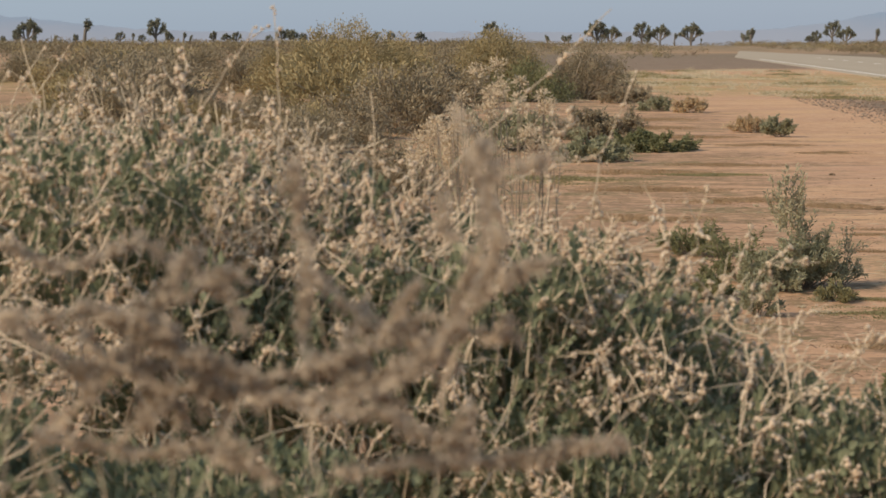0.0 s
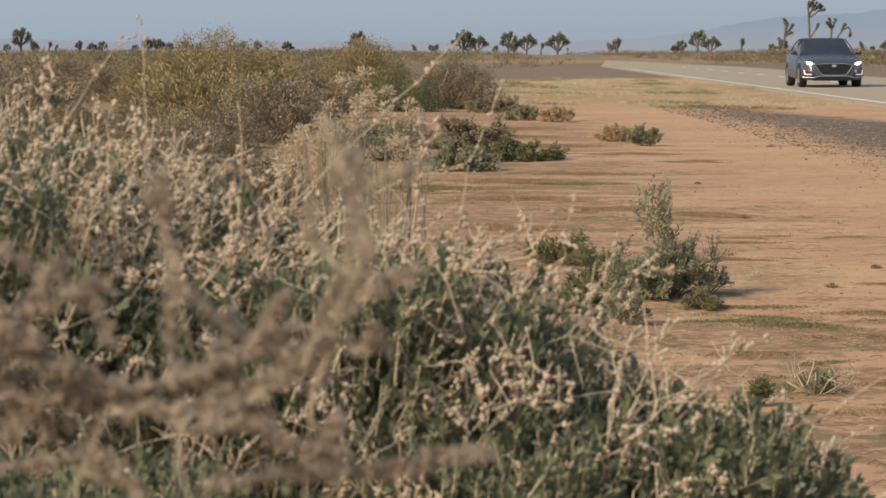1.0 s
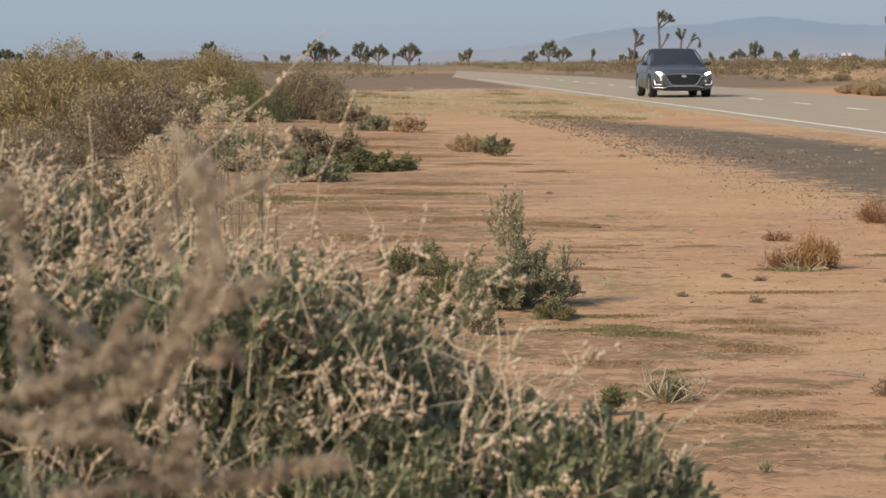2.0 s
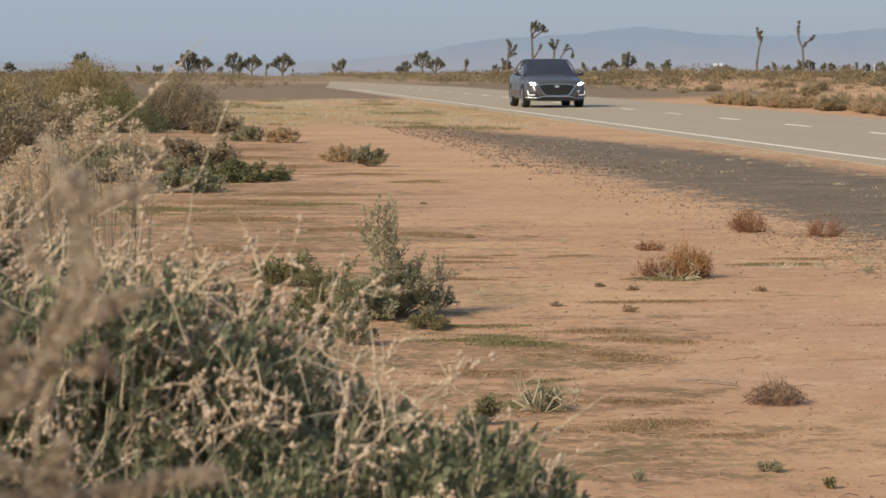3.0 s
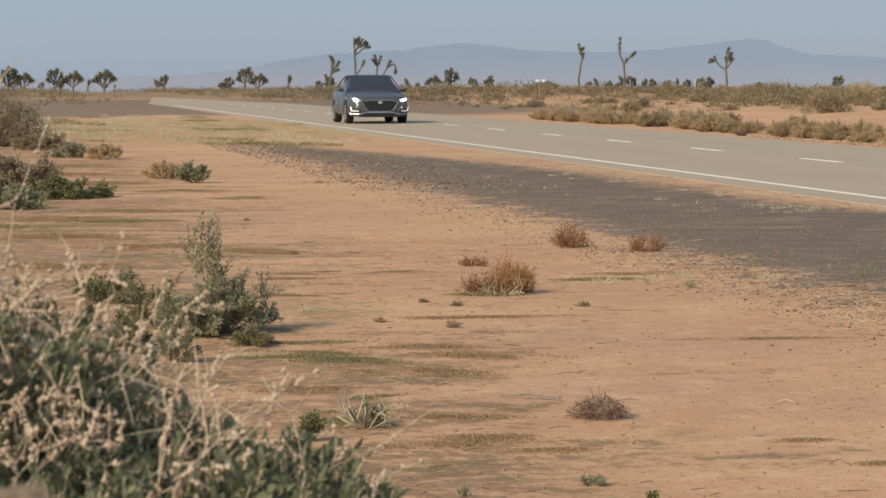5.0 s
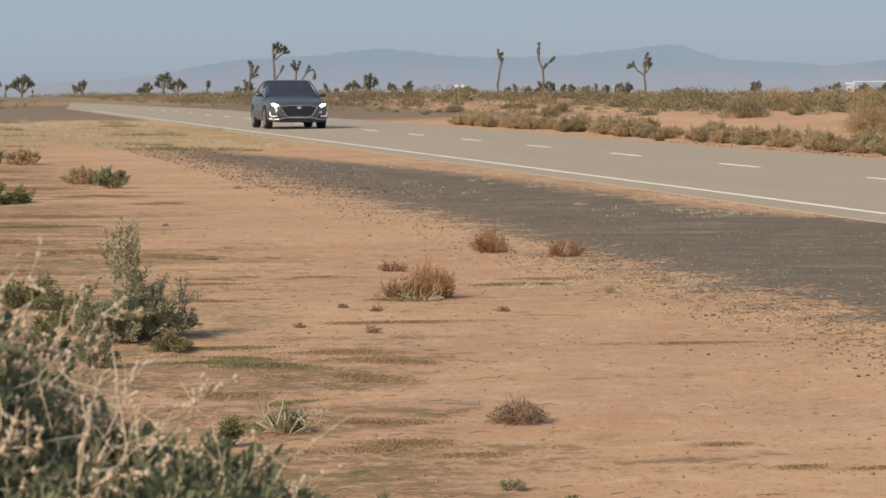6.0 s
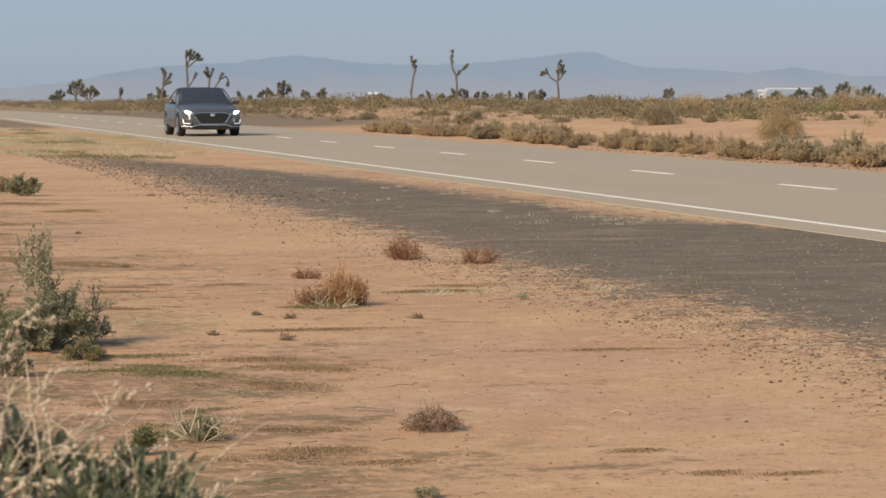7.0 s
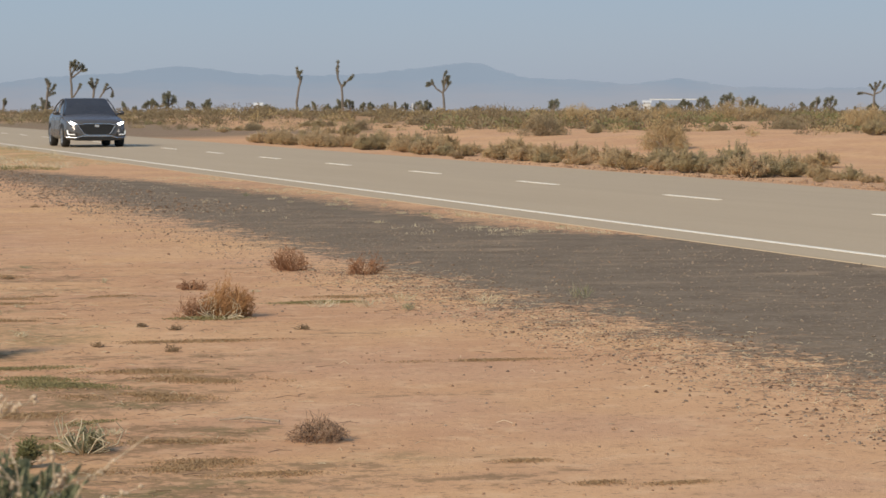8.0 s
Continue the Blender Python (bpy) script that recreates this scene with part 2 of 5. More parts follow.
# ---- mesh building ----
class Shell:
    """Gathers points and faces for one mesh."""

    def __init__(self):
        self.v, self.f = [], []

    def tube(self, pts, radii, sides=4):
        pts = [Vector(p) for p in pts]
        base = len(self.v)
        n = len(pts)
        for i, p in enumerate(pts):
            d = pts[min(i + 1, n - 1)] - pts[max(i - 1, 0)]
            d = d.normalized() if d.length > 1e-9 else Vector((0, 0, 1))
            a = d.orthogonal().normalized() if i == 0 else (a - d * a.dot(d)).normalized()
            c = d.cross(a)
            for k in range(sides):
                w = 2 * math.pi * k / sides
                self.v.append(p + (a * math.cos(w) + c * math.sin(w)) * radii[i])
        for i in range(n - 1):
            for k in range(sides):
                k2 = (k + 1) % sides
                o = base + i * sides
                self.f.append((o + k, o + k2, o + sides + k2, o + sides + k))
        o = base + (n - 1) * sides
        self.f.append(tuple(o + k for k in range(sides)))

    def leaf(self, p, d, length, width, side=None):
        """A small folded leaf from p along d."""
        d = Vector(d).normalized()
        s = side or Vector((random.uniform(-1, 1), random.uniform(-1, 1), random.uniform(-1, 1)))
        s = d.cross(s)
        s = s.normalized() if s.length > 1e-6 else d.orthogonal().normalized()
        up = s.cross(d)
        b = len(self.v)
        q = p + d * length * 0.55
        self.v += [p, q + s * width / 2 + up * width * 0.2, p + d * length, q - s * width / 2 + up * width * 0.2]
        self.f += [(b, b + 1, b + 2), (b, b + 2, b + 3)]

    def bead(self, p, r):
        """A lumpy little ball."""
        b = len(self.v)
        j = [r * random.uniform(0.75, 1.25) for _ in range(6)]
        a = random.uniform(0, 1.5)
        c, s = math.cos(a), math.sin(a)
        x, y, z = p
        self.v += [Vector((x + c * j[0], y + s * j[0], z)), Vector((x - s * j[1], y + c * j[1], z)), Vector((x - c * j[2], y - s * j[2], z)),
                   Vector((x + s * j[3], y - c * j[3], z)), Vector((x, y, z + j[4])), Vector((x, y, z - j[5]))]
        for k in range(4):
            k2 = (k + 1) % 4
            self.f += [(b + k, b + k2, b + 4), (b + k2, b + k, b + 5)]

    def stone(self, p, r):
        """A small rough stone, lying flat."""
        b = len(self.v)
        turn = Euler((random.uniform(-0.5, 0.5), random.uniform(-0.5, 0.5), random.uniform(0, 6.3))).to_matrix()
        for i in range(9):
            if i < 4:
                q = Vector((math.cos(1.57 * i), math.sin(1.57 * i), -0.4))
            elif i < 8:
                q = Vector((0.75 * math.cos(1.57 * i + 0.7), 0.75 * math.sin(1.57 * i + 0.7), 0.35))
            else:
                q = Vector((0, 0, 0.55))
            q = Vector((q.x * 1.2, q.y * 0.85, q.z)) * r * random.uniform(0.75, 1.2)
            self.v.append(Vector(p) + turn @ q)
        for k in range(4):
            k2 = (k + 1) % 4
            self.f += [(b + k, b + k2, b + 4 + k), (b + k2, b + 4 + k2, b + 4 + k), (b + 4 + k, b + 4 + k2, b + 8)]

    def box(self, lo, hi):
        b = len(self.v)
        for z in (lo[2], hi[2]):
            self.v += [Vector((lo[0], lo[1], z)), Vector((hi[0], lo[1], z)), Vector((hi[0], hi[1], z)), Vector((lo[0], hi[1], z))]
        self.f += [(b + 3, b + 2, b + 1, b), (b + 4, b + 5, b + 6, b + 7)]
        for k in range(4):
            k2 = (k + 1) % 4
            self.f.append((b + k, b + k2, b + 4 + k2, b + 4 + k))

    def loft(self, rings, caps=True):
        """Closed rings with equal counts, joined one to the next."""
        b, n = len(self.v), len(rings[0])
        for r in rings:
            self.v += [Vector(p) for p in r]
        for i in range(len(rings) - 1):
            for k in range(n):
                k2 = (k + 1) % n
                o = b + i * n
                self.f.append((o + k, o + k2, o + n + k2, o + n + k))
        if caps:
            self.f.append(tuple(b + k for k in reversed(range(n))))
            self.f.append(tuple(b + (len(rings) - 1) * n + k for k in range(n)))

    def mesh(self, name, material, smooth=False):
        me = bpy.data.meshes.new(name)
        me.from_pydata([tuple(p) for p in self.v], [], self.f)
        me.materials.append(material)
        if smooth:
            me.polygons.foreach_set("use_smooth", [True] * len(me.polygons))
        me.update()
        return me


def part(name, shell, material, parent=None, label="", smooth=False, kind=""):
    ob = new(name, shell.mesh(name, material, smooth))
    if parent is not None:
        ob.parent = parent
    return tagged(ob, label, kind=kind)


def thing(name, x, y, z, label, category, group="", turn=0.0):
    ob = new(name)
    ob.empty_display_size = 0.1
    ob.matrix_basis = pose(x, y, z, 0, 0, turn)
    return tagged(ob, label, category, group)


def rv(s=1.0):
    return Vector((random.gauss(0, s), random.gauss(0, s), random.gauss(0, s)))


def smooth(a, b, x):
    x = min(1.0, max(0.0, (x - a) / (b - a)))
    return x * x * (3 - 2 * x)


# ---- the ground ----
def road_s(x, y):
    return x - ROAD_X - ROAD_SLOPE * y


def height(x, y):
    """The ground's height."""
    s, d = road_s(x, y), math.hypot(x, y)
    off = max(smooth(-0.6, -4.0, s), smooth(8.6, 12.0, s))
    n1 = noise.noise((x * 0.9, y * 0.9, 3.1))
    n2 = noise.noise((x * 0.23, y * 0.23, 7.7))
    n3 = noise.noise((x * 0.05, y * 0.05, 1.3))
    z = -0.016 + off * (0.009 * n1 + 0.03 * n2)
    near = smooth(20, 60, d)
    z += off * near * 0.10 * n3
    z += smooth(9.5, 24, s) * (0.30 + 0.22 * n2 + 0.25 * n3) * smooth(420, 180, d)
    z += smooth(-9, -20, s) * smooth(28, 60, d) * (0.12 + 0.12 * n3)
    if d > 330:
        z -= 0.0042 * (d - 330)
    return z


def build_ground():
    n, k = 320, 7.6
    u = np.linspace(-1, 1, n)
    xs = 4.0 + 4200 * np.sinh(k * u) / math.sinh(k)
    ys = 13.0 + 4200 * np.sinh(k * u) / math.sinh(k)
    verts = [(x, y, height(x, y)) for y in ys for x in xs]
    faces = [(j * n + i, j * n + i + 1, j * n + n + i + 1, j * n + n + i) for j in range(n - 1) for i in range(n - 1)]
    me = bpy.data.meshes.new("ground")
    me.from_pydata(verts, [], faces)
    me.materials.append(M_GROUND)
    me.polygons.foreach_set("use_smooth", [True] * len(me.polygons))
    tagged(new("ground", me), "orange desert sand with dark gravel and plant litter", "ground", kind="structure")


def along(s, y, z=0.0):
    return (ROAD_X + ROAD_SLOPE * y + s, y, z)


def build_road():
    sh = Shell()
    ys = [-60 + 6 * i for i in range(60)]
    rings = []
    for y in ys:
        drop = -0.0 if y < 150 else -0.0006 * (y - 150)
        w0 = -0.62 + 0.10 * noise.noise((0, y * 0.31, 0))
        w1 = 7.5 + 0.08 * noise.noise((5, y * 0.31, 0))
        rings.append([along(w0 - 0.06, y, -0.12 + drop), along(w1 + 0.06, y, -0.12 + drop), along(w1, y, drop - 0.008), along(3.4, y, drop + 0.03), along(w0, y, drop - 0.008)])
    sh.loft(rings)
    road = tagged(new("road", sh.mesh("road", M_ROAD)), "worn sun-bleached grey asphalt two-lane road", "road", kind="structure")

    def top(s):
        return -0.008 + 0.038 * (s + 0.62) / 4.02 if s < 3.4 else 0.03 - 0.038 * (s - 3.4) / 4.1

    sh = Shell()
    for y in ys[:-1]:
        if y < 150:
            sh.loft([[along(s, yy, top(s) + dz) for s, dz in ((-0.044, 0.001), (0.044, 0.001), (0.044, 0.005), (-0.044, 0.005))] for yy in (y, y + 6)])
    part("edge_line", sh, M_LINE, road, "white painted edge line")
    dash = Shell()
    dash.loft([[(s, y, dz) for s, dz in ((-0.05, 0.0), (0.05, 0.0), (0.05, 0.006), (-0.05, 0.006))] for y in (0, 1.07, 2.13)])
    me = dash.mesh("lane_dash", M_LINE)
    for i in range(-6, 18):
        y = 27.72 + 7.315 * i
        ob = new("lane_dash", me)
        ob.parent = road
        x, y, _ = along(3.36, y)
        ob.matrix_basis = pose(x, y, top(3.36) + 0.001, 0, 0, -math.degrees(math.atan(ROAD_SLOPE)))


def ridge(az):
    """The far skyline's elevation in degrees."""
    e = 0.04 + 0.24 * smooth(4.5, 11, az) + 0.05 * smooth(22, 40, az)
    for c, w, h in ((9.3, 1.4, 0.23), (10.8, 1.2, 0.17), (12.2, 1.1, 0.39), (13.6, 1.1, 0.22), (15, 1, 0.22), (16.3, 0.9, 0.25), (17.3, 0.8, 0.33), (18.2, 0.7, 0.43), (18.9, 0.6, 0.12), (19.7, 0.7, 0.16), (20.6, 0.7, 0.14), (21.9, 0.7, 0.12), (22.5, 0.6, 0.14), (23.6, 0.9, 0.04), (-9.5, 2.6, 0.30), (-18, 6, 0.4), (34, 5, 0.4)):
        e += h * math.exp(-((az - c) / w) ** 2)
    return e + 0.008 * noise.noise((az * 1.3, 0, 5)) + 0.03 * noise.noise((az * 3.3, 0, 9)) + 0.016 * noise.noise((az * 11, 0, 2)) + 0.012 * noise.noise((az * 31, 0, 4))


def mountain_material():
    """Distance haze put in as colour: blue at the crest, paler and warmer on the long slopes at the foot."""
    m, t, b = nodes_of("haze_tinted_mountain")
    co = t.nodes.new("ShaderNodeTexCoord").outputs["Object"]
    sep = t.nodes.new("ShaderNodeSeparateXYZ")
    t.links.new(co, sep.inputs[0])
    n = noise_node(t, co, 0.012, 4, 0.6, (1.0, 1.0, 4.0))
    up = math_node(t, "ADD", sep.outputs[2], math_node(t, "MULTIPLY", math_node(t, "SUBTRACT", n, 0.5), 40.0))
    # the haze is in this ramp by height, thicker and paler low down
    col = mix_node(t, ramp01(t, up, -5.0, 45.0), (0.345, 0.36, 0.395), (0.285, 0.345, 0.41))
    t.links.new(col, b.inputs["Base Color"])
    b.inputs["Roughness"].default_value = 1.0
    b.inputs["Specular IOR Level"].default_value = 0.0
    return m


def build_mountains():
    sh = Shell()
    na, nr = 1500, 10
    for i in range(na + 1):
        az = -60 + 130 * i / na
        top = 4300 * math.tan(radians(ridge(az))) + EYE
        for j in range(nr + 1):
            z = -22 + (top + 22) * j / nr
            r = 3900 + 6 * (z + 22) + 8 * noise.noise((az * 0.9, z * 0.03, 2.0))
            a = radians(az)
            sh.v.append(Vector((r * math.sin(a), r * math.cos(a), z)))
    for i in range(na):
        for j in range(nr):
            o = i * (nr + 1) + j
            sh.f.append((o, o + nr + 1, o + nr + 2, o + 1))
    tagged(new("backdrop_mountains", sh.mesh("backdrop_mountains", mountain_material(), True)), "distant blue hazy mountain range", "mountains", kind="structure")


build_ground()
build_road()
build_mountains()


# ---- shrubs ----
def dome_point(r, h, inner=0.6):
    a = random.uniform(0, 2 * math.pi)
    e = math.asin(random.uniform(0.02, 1))
    q = random.uniform(inner ** 2, 1) ** 0.5
    return Vector((r * q * math.cos(a) * math.cos(e), r * q * math.sin(a) * math.cos(e), h * q * math.sin(e)))


def shrub(name, x, y, r, h, leaf_mat, label, category="shrub", group="", clumps=60, per=28, leaf=0.03, stems=40, stem_mat=None, spiky=0.0, seed=0, width=0.45):
    """A rounded shrub: bare stems from one foot, and a crown of clumps of small leaves."""
    random.seed(seed)
    ob = thing(name, x, y, height(x, y) - 0.01, label, category, group)
    st, cr = Shell(), Shell()
    lumps = [(random.uniform(0, 6.28), random.uniform(0.72, 1.12)) for _ in range(5)]
    for i in range(clumps):
        p = dome_point(r, h, 0.45)
        a = math.atan2(p.y, p.x)
        k = 1 + 0.22 * sum((q - 0.92) * math.cos(a - w) for w, q in lumps) / 0.5
        p = p * k * random.uniform(0.9, 1.04)
        if i < stems:
            foot = Vector((random.gauss(0, 0.06 * r), random.gauss(0, 0.06 * r), 0))
            mid = foot.lerp(p, 0.5) + rv(0.06 * r) + Vector((0, 0, 0.06 * h))
            t0 = 0.011 * (r + h)
            st.tube([foot, mid, p * (1 + 0.1 * spiky)], [t0, t0 * 0.6, t0 * 0.2], 3)
        out = (p + Vector((0, 0, 0.4 * h))).normalized()
        for _ in range(per):
            q = p + rv(0.085 * min(r, 1.1))
            q.z = max(q.z, 0.01)
            d = out + rv(0.55)
            cr.leaf(q, d, leaf * random.uniform(0.6, 1.4) * (1 + spiky), leaf * width * random.uniform(0.7, 1.2))
    part("stemwork", st, stem_mat or M_STEM_DK, ob, kind="stuff")
    part("crown", cr, leaf_mat, ob, kind="stuff")
    return ob


def far_copy(ob, x, y, sc=1.0, turn=0.0, flat=1.0):
    m = pose(x, y, height(x, y) - 0.01, 0, 0, turn) @ Matrix.Diagonal((sc, sc, sc * flat, 1))
    return copy_thing(ob, m)


def tumbleweed(name, x, y, r, h, mat, label, stalks=120, seed=1, curl=0.5, thick=0.003, leafs=6, lean=(0, 0), foot_r=0.25, mess=0.05):
    """A dry plant of many thin stalks that curl up from one foot."""
    random.seed(seed)
    ob = thing(name, x, y, height(x, y) - 0.005, label, "dry shrub", "")
    st, tips = Shell(), Shell()
    for _ in range(stalks):
        a = random.uniform(0, 6.283)
        out = random.uniform(0.15, 1.0)
        uneven = 0.78 + 0.5 * noise.noise((math.cos(a) * 1.3 + seed, math.sin(a) * 1.3, 0.5))
        out *= uneven + 0.15
        end = Vector((r * out * math.cos(a) + lean[0], r * out * math.sin(a) + lean[1], h * uneven * random.uniform(0.35, 1.3) * (1 - 0.5 * out * out)))
        foot = Vector((foot_r * r * math.cos(a) * random.random(), foot_r * r * math.sin(a) * random.random(), 0))
        m1 = foot.lerp(end, 0.4) + Vector((math.cos(a), math.sin(a), 0)) * r * 0.22 * curl + rv(mess * r)
        m2 = foot.lerp(end, 0.75) + Vector((math.cos(a), math.sin(a), 0)) * r * 0.18 * curl + rv((mess + 0.05) * r)
        for q in (m1, m2, end):
            q.z = max(q.z, 0.004)
        st.tube([foot, m1, m2, end], [thick, thick * 0.9, thick * 0.7, thick * 0.35], 3)
        for _ in range(leafs):
            q = m1.lerp(end, random.random()) + rv(0.03 * r)
            q.z = max(q.z, 0.005)
            tips.leaf(q, end - foot + rv(0.3 * r), 0.16 * r * random.uniform(0.5, 1.3), thick * 2.2)
    part("stalkwork", st, mat, ob, kind="stuff")
    if leafs:
        part("dry_foliage", tips, mat, ob, kind="stuff")
    return ob


def grass_tuft(name, x, y, r, h, mat, label, n=60, seed=1):
    random.seed(seed)
    ob = new(name)
    sh = Shell()
    for _ in range(n):
        a = random.uniform(0, 6.283)
        p = Vector((random.gauss(0, 0.25 * r), random.gauss(0, 0.25 * r), 0))
        d = Vector((math.cos(a) * random.uniform(0.1, 1) * r, math.sin(a) * random.uniform(0.1, 1) * r, h * random.uniform(0.5, 1.1)))
        sh.leaf(p, d, d.length, 0.003 + 0.012 * h)
    bpy.data.objects.remove(ob)
    ob = new(name, sh.mesh(name, mat))
    ob.matrix_basis = pose(x, y, height(x, y) - 0.004)
    return tagged(ob, label, "grass tuft")


def sprig_plant(name, x, y, r, h, mat, label, category="shrub", group="", stems=30, leaves=60, leaf=0.02, width=0.4, seed=0, lean=(0.0, 0.0), stem_mat=None, low=0.25, droop=0.0):
    """A loose plant: shoots that rise and fork from one foot, with leaves all along them."""
    random.seed(seed)
    ob = thing(name, x, y, height(x, y) - 0.008, label, category, group)
    st, cr = Shell(), Shell()
    thick = 0.006 * (r + h)
    for i in range(stems):
        a = random.uniform(0, 6.283)
        out = math.sqrt(random.random())
        uneven = 0.8 + 0.45 * noise.noise((math.cos(a) * 1.4 + seed, math.sin(a) * 1.4, out * 2))
        tip = Vector((r * out * uneven * math.cos(a) + lean[0], r * out * uneven * math.sin(a) + lean[1], h * uneven * random.uniform(0.6, 1.12) * (1 - 0.62 * out * out)))
        tip.z = max(tip.z, 0.03)
        foot = Vector((tip.x * 0.18, tip.y * 0.18, 0))
        mid = foot.lerp(tip, 0.55) + Vector((tip.x, tip.y, 0)) * 0.14 + rv(0.03 * r)
        mid.z = max(mid.z, 0.012)
        shoots = [([foot, mid, tip], leaves)]
        for _ in range(3):
            b = mid.lerp(tip, random.uniform(0.0, 0.7))
            d = ((tip - foot).normalized() + rv(0.55) - Vector((0, 0, droop))).normalized() * (tip - foot).length * random.uniform(0.22, 0.42)
            e = b + d
            e.z = max(e.z, 0.015)
            shoots.append(([b, b + d * 0.5 + rv(0.01 * r), e], leaves // 2))
        for pts, n in shoots:
            st.tube(pts, [thick, thick * 0.7, thick * 0.3], 3)
            for _ in range(n):
                f = low + (1 - low) * random.random() if n == leaves else random.random()
                q = pts[0].lerp(pts[1], f * 2) if f < 0.5 else pts[1].lerp(pts[2], f * 2 - 1)
                d = (pts[2] - pts[0]).normalized() * 0.7 + rv(0.55)
                q = q + rv(leaf * 0.25)
                q.z = max(q.z, 0.006)
                cr.leaf(q, d, leaf * random.uniform(0.6, 1.35), leaf * width * random.uniform(0.7, 1.2))
    part("stemwork", st, stem_mat or M_STEM_DK, ob, kind="stuff")
    part("foliage", cr, mat, ob, kind="stuff")
    return ob


def weed_mat(x, y, rx, ry, turn, mat, label, seed, n=1500, leaf=0.011, tall=0.018):
    """A thin ragged mat of tiny leaves that clings to the sand."""
    random.seed(seed)
    c, w = math.cos(radians(turn)), math.sin(radians(turn))
    sh = Shell()
    z0 = height(x, y)
    while n > 0:
        u, v = random.gauss(0, 0.42), random.gauss(0, 0.42)
        if u * u + v * v > 1.3 or noise.noise((u * rx * 3.0 + seed, v * ry * 5.0, 0.7)) < random.uniform(-0.35, 0.15):
            n -= 0.25
            continue
        n -= 1
        px, py = u * rx * c - v * ry * w, u * rx * w + v * ry * c
        k = max(0.2, 1 - u * u - v * v)
        p = Vector((px, py, height(x + px, y + py) - z0 + random.uniform(0.001, 0.5 * tall * k)))
        sh.leaf(p, Vector((random.gauss(0, 1), random.gauss(0, 1), random.uniform(0.0, 0.6))), leaf * random.uniform(0.6, 1.4), leaf * 0.5)
    ob = new("weed_mat", sh.mesh("weed_mat", mat))
    ob.matrix_basis = pose(x, y, z0)
    return tagged(ob, label, "weeds", "weed mats", "stuff")


def rabbitbrush(x, y, z_low, z_high, r, label, seed):
    """Slender grey stems that carry fluffy cream flower heads at the top."""
    random.seed(seed)
    ob = thing("rabbitbrush", x, y, height(x, y) - 0.01, label, "shrub")
    st, fl, lf = Shell(), Shell(), Shell()
    for _ in range(46):
        a, q = random.uniform(0, 6.283), math.sqrt(random.random())
        top = Vector((r * q * math.cos(a), r * q * math.sin(a), z_low + (z_high - z_low) * (1 - 0.75 * q * q) * random.uniform(0.45, 1.0)))
        foot = Vector((top.x * 0.3, top.y * 0.3, 0))
        mid = foot.lerp(top, 0.6) + rv(0.03)
        st.tube([foot, mid, top], [0.003, 0.0022, 0.0012], 4)
        size = random.uniform(0.014, 0.024)
        for _ in range(random.randint(70, 120)):
            d = (rv(1) + Vector((0, 0, 0.5))).normalized()
            fl.leaf(top + d * size * random.uniform(0.2, 1.0), d + rv(0.3), random.uniform(0.006, 0.011), random.uniform(0.0025, 0.004))
        for _ in range(26):
            q2 = mid.lerp(top, random.uniform(-0.5, 0.9))
            lf.leaf(q2, (top - mid).normalized() + rv(0.6), 0.02, 0.003)
    part("stemwork", st, M_STEM_DK, ob, kind="stuff")
    part("flower_mass", fl, M_CREAM, ob, "fluffy cream flower heads", kind="stuff")
    part("foliage", lf, M_SAGE, ob, "narrow grey-green leaves", kind="stuff")
    return ob


# ---- the saltbush beside the camera ----
def canopy_point(r, h, deep, power=4.0):
    """A point within a flat-topped bush, near its surface, and the way out from there."""
    a = random.uniform(0, 2 * math.pi)
    q = math.sqrt(random.uniform(0, 0.97))
    top = h * (1 - q ** power)
    slope = power * h / r * q ** (power - 1)
    n = Vector((slope * math.cos(a), slope * math.sin(a), 1)).normalized()
    lump = 0.05 * noise.noise((math.cos(a) * q * r * 5, math.sin(a) * q * r * 5, h * 3))
    p = Vector((q * r * math.cos(a), q * r * math.sin(a), top + lump)) - n * random.uniform(0, deep)
    if q > 0.75 and random.random() < 0.6:
        p.z *= random.uniform(0.45, 1)
    p.z = max(p.z, 0.02)
    return p, n


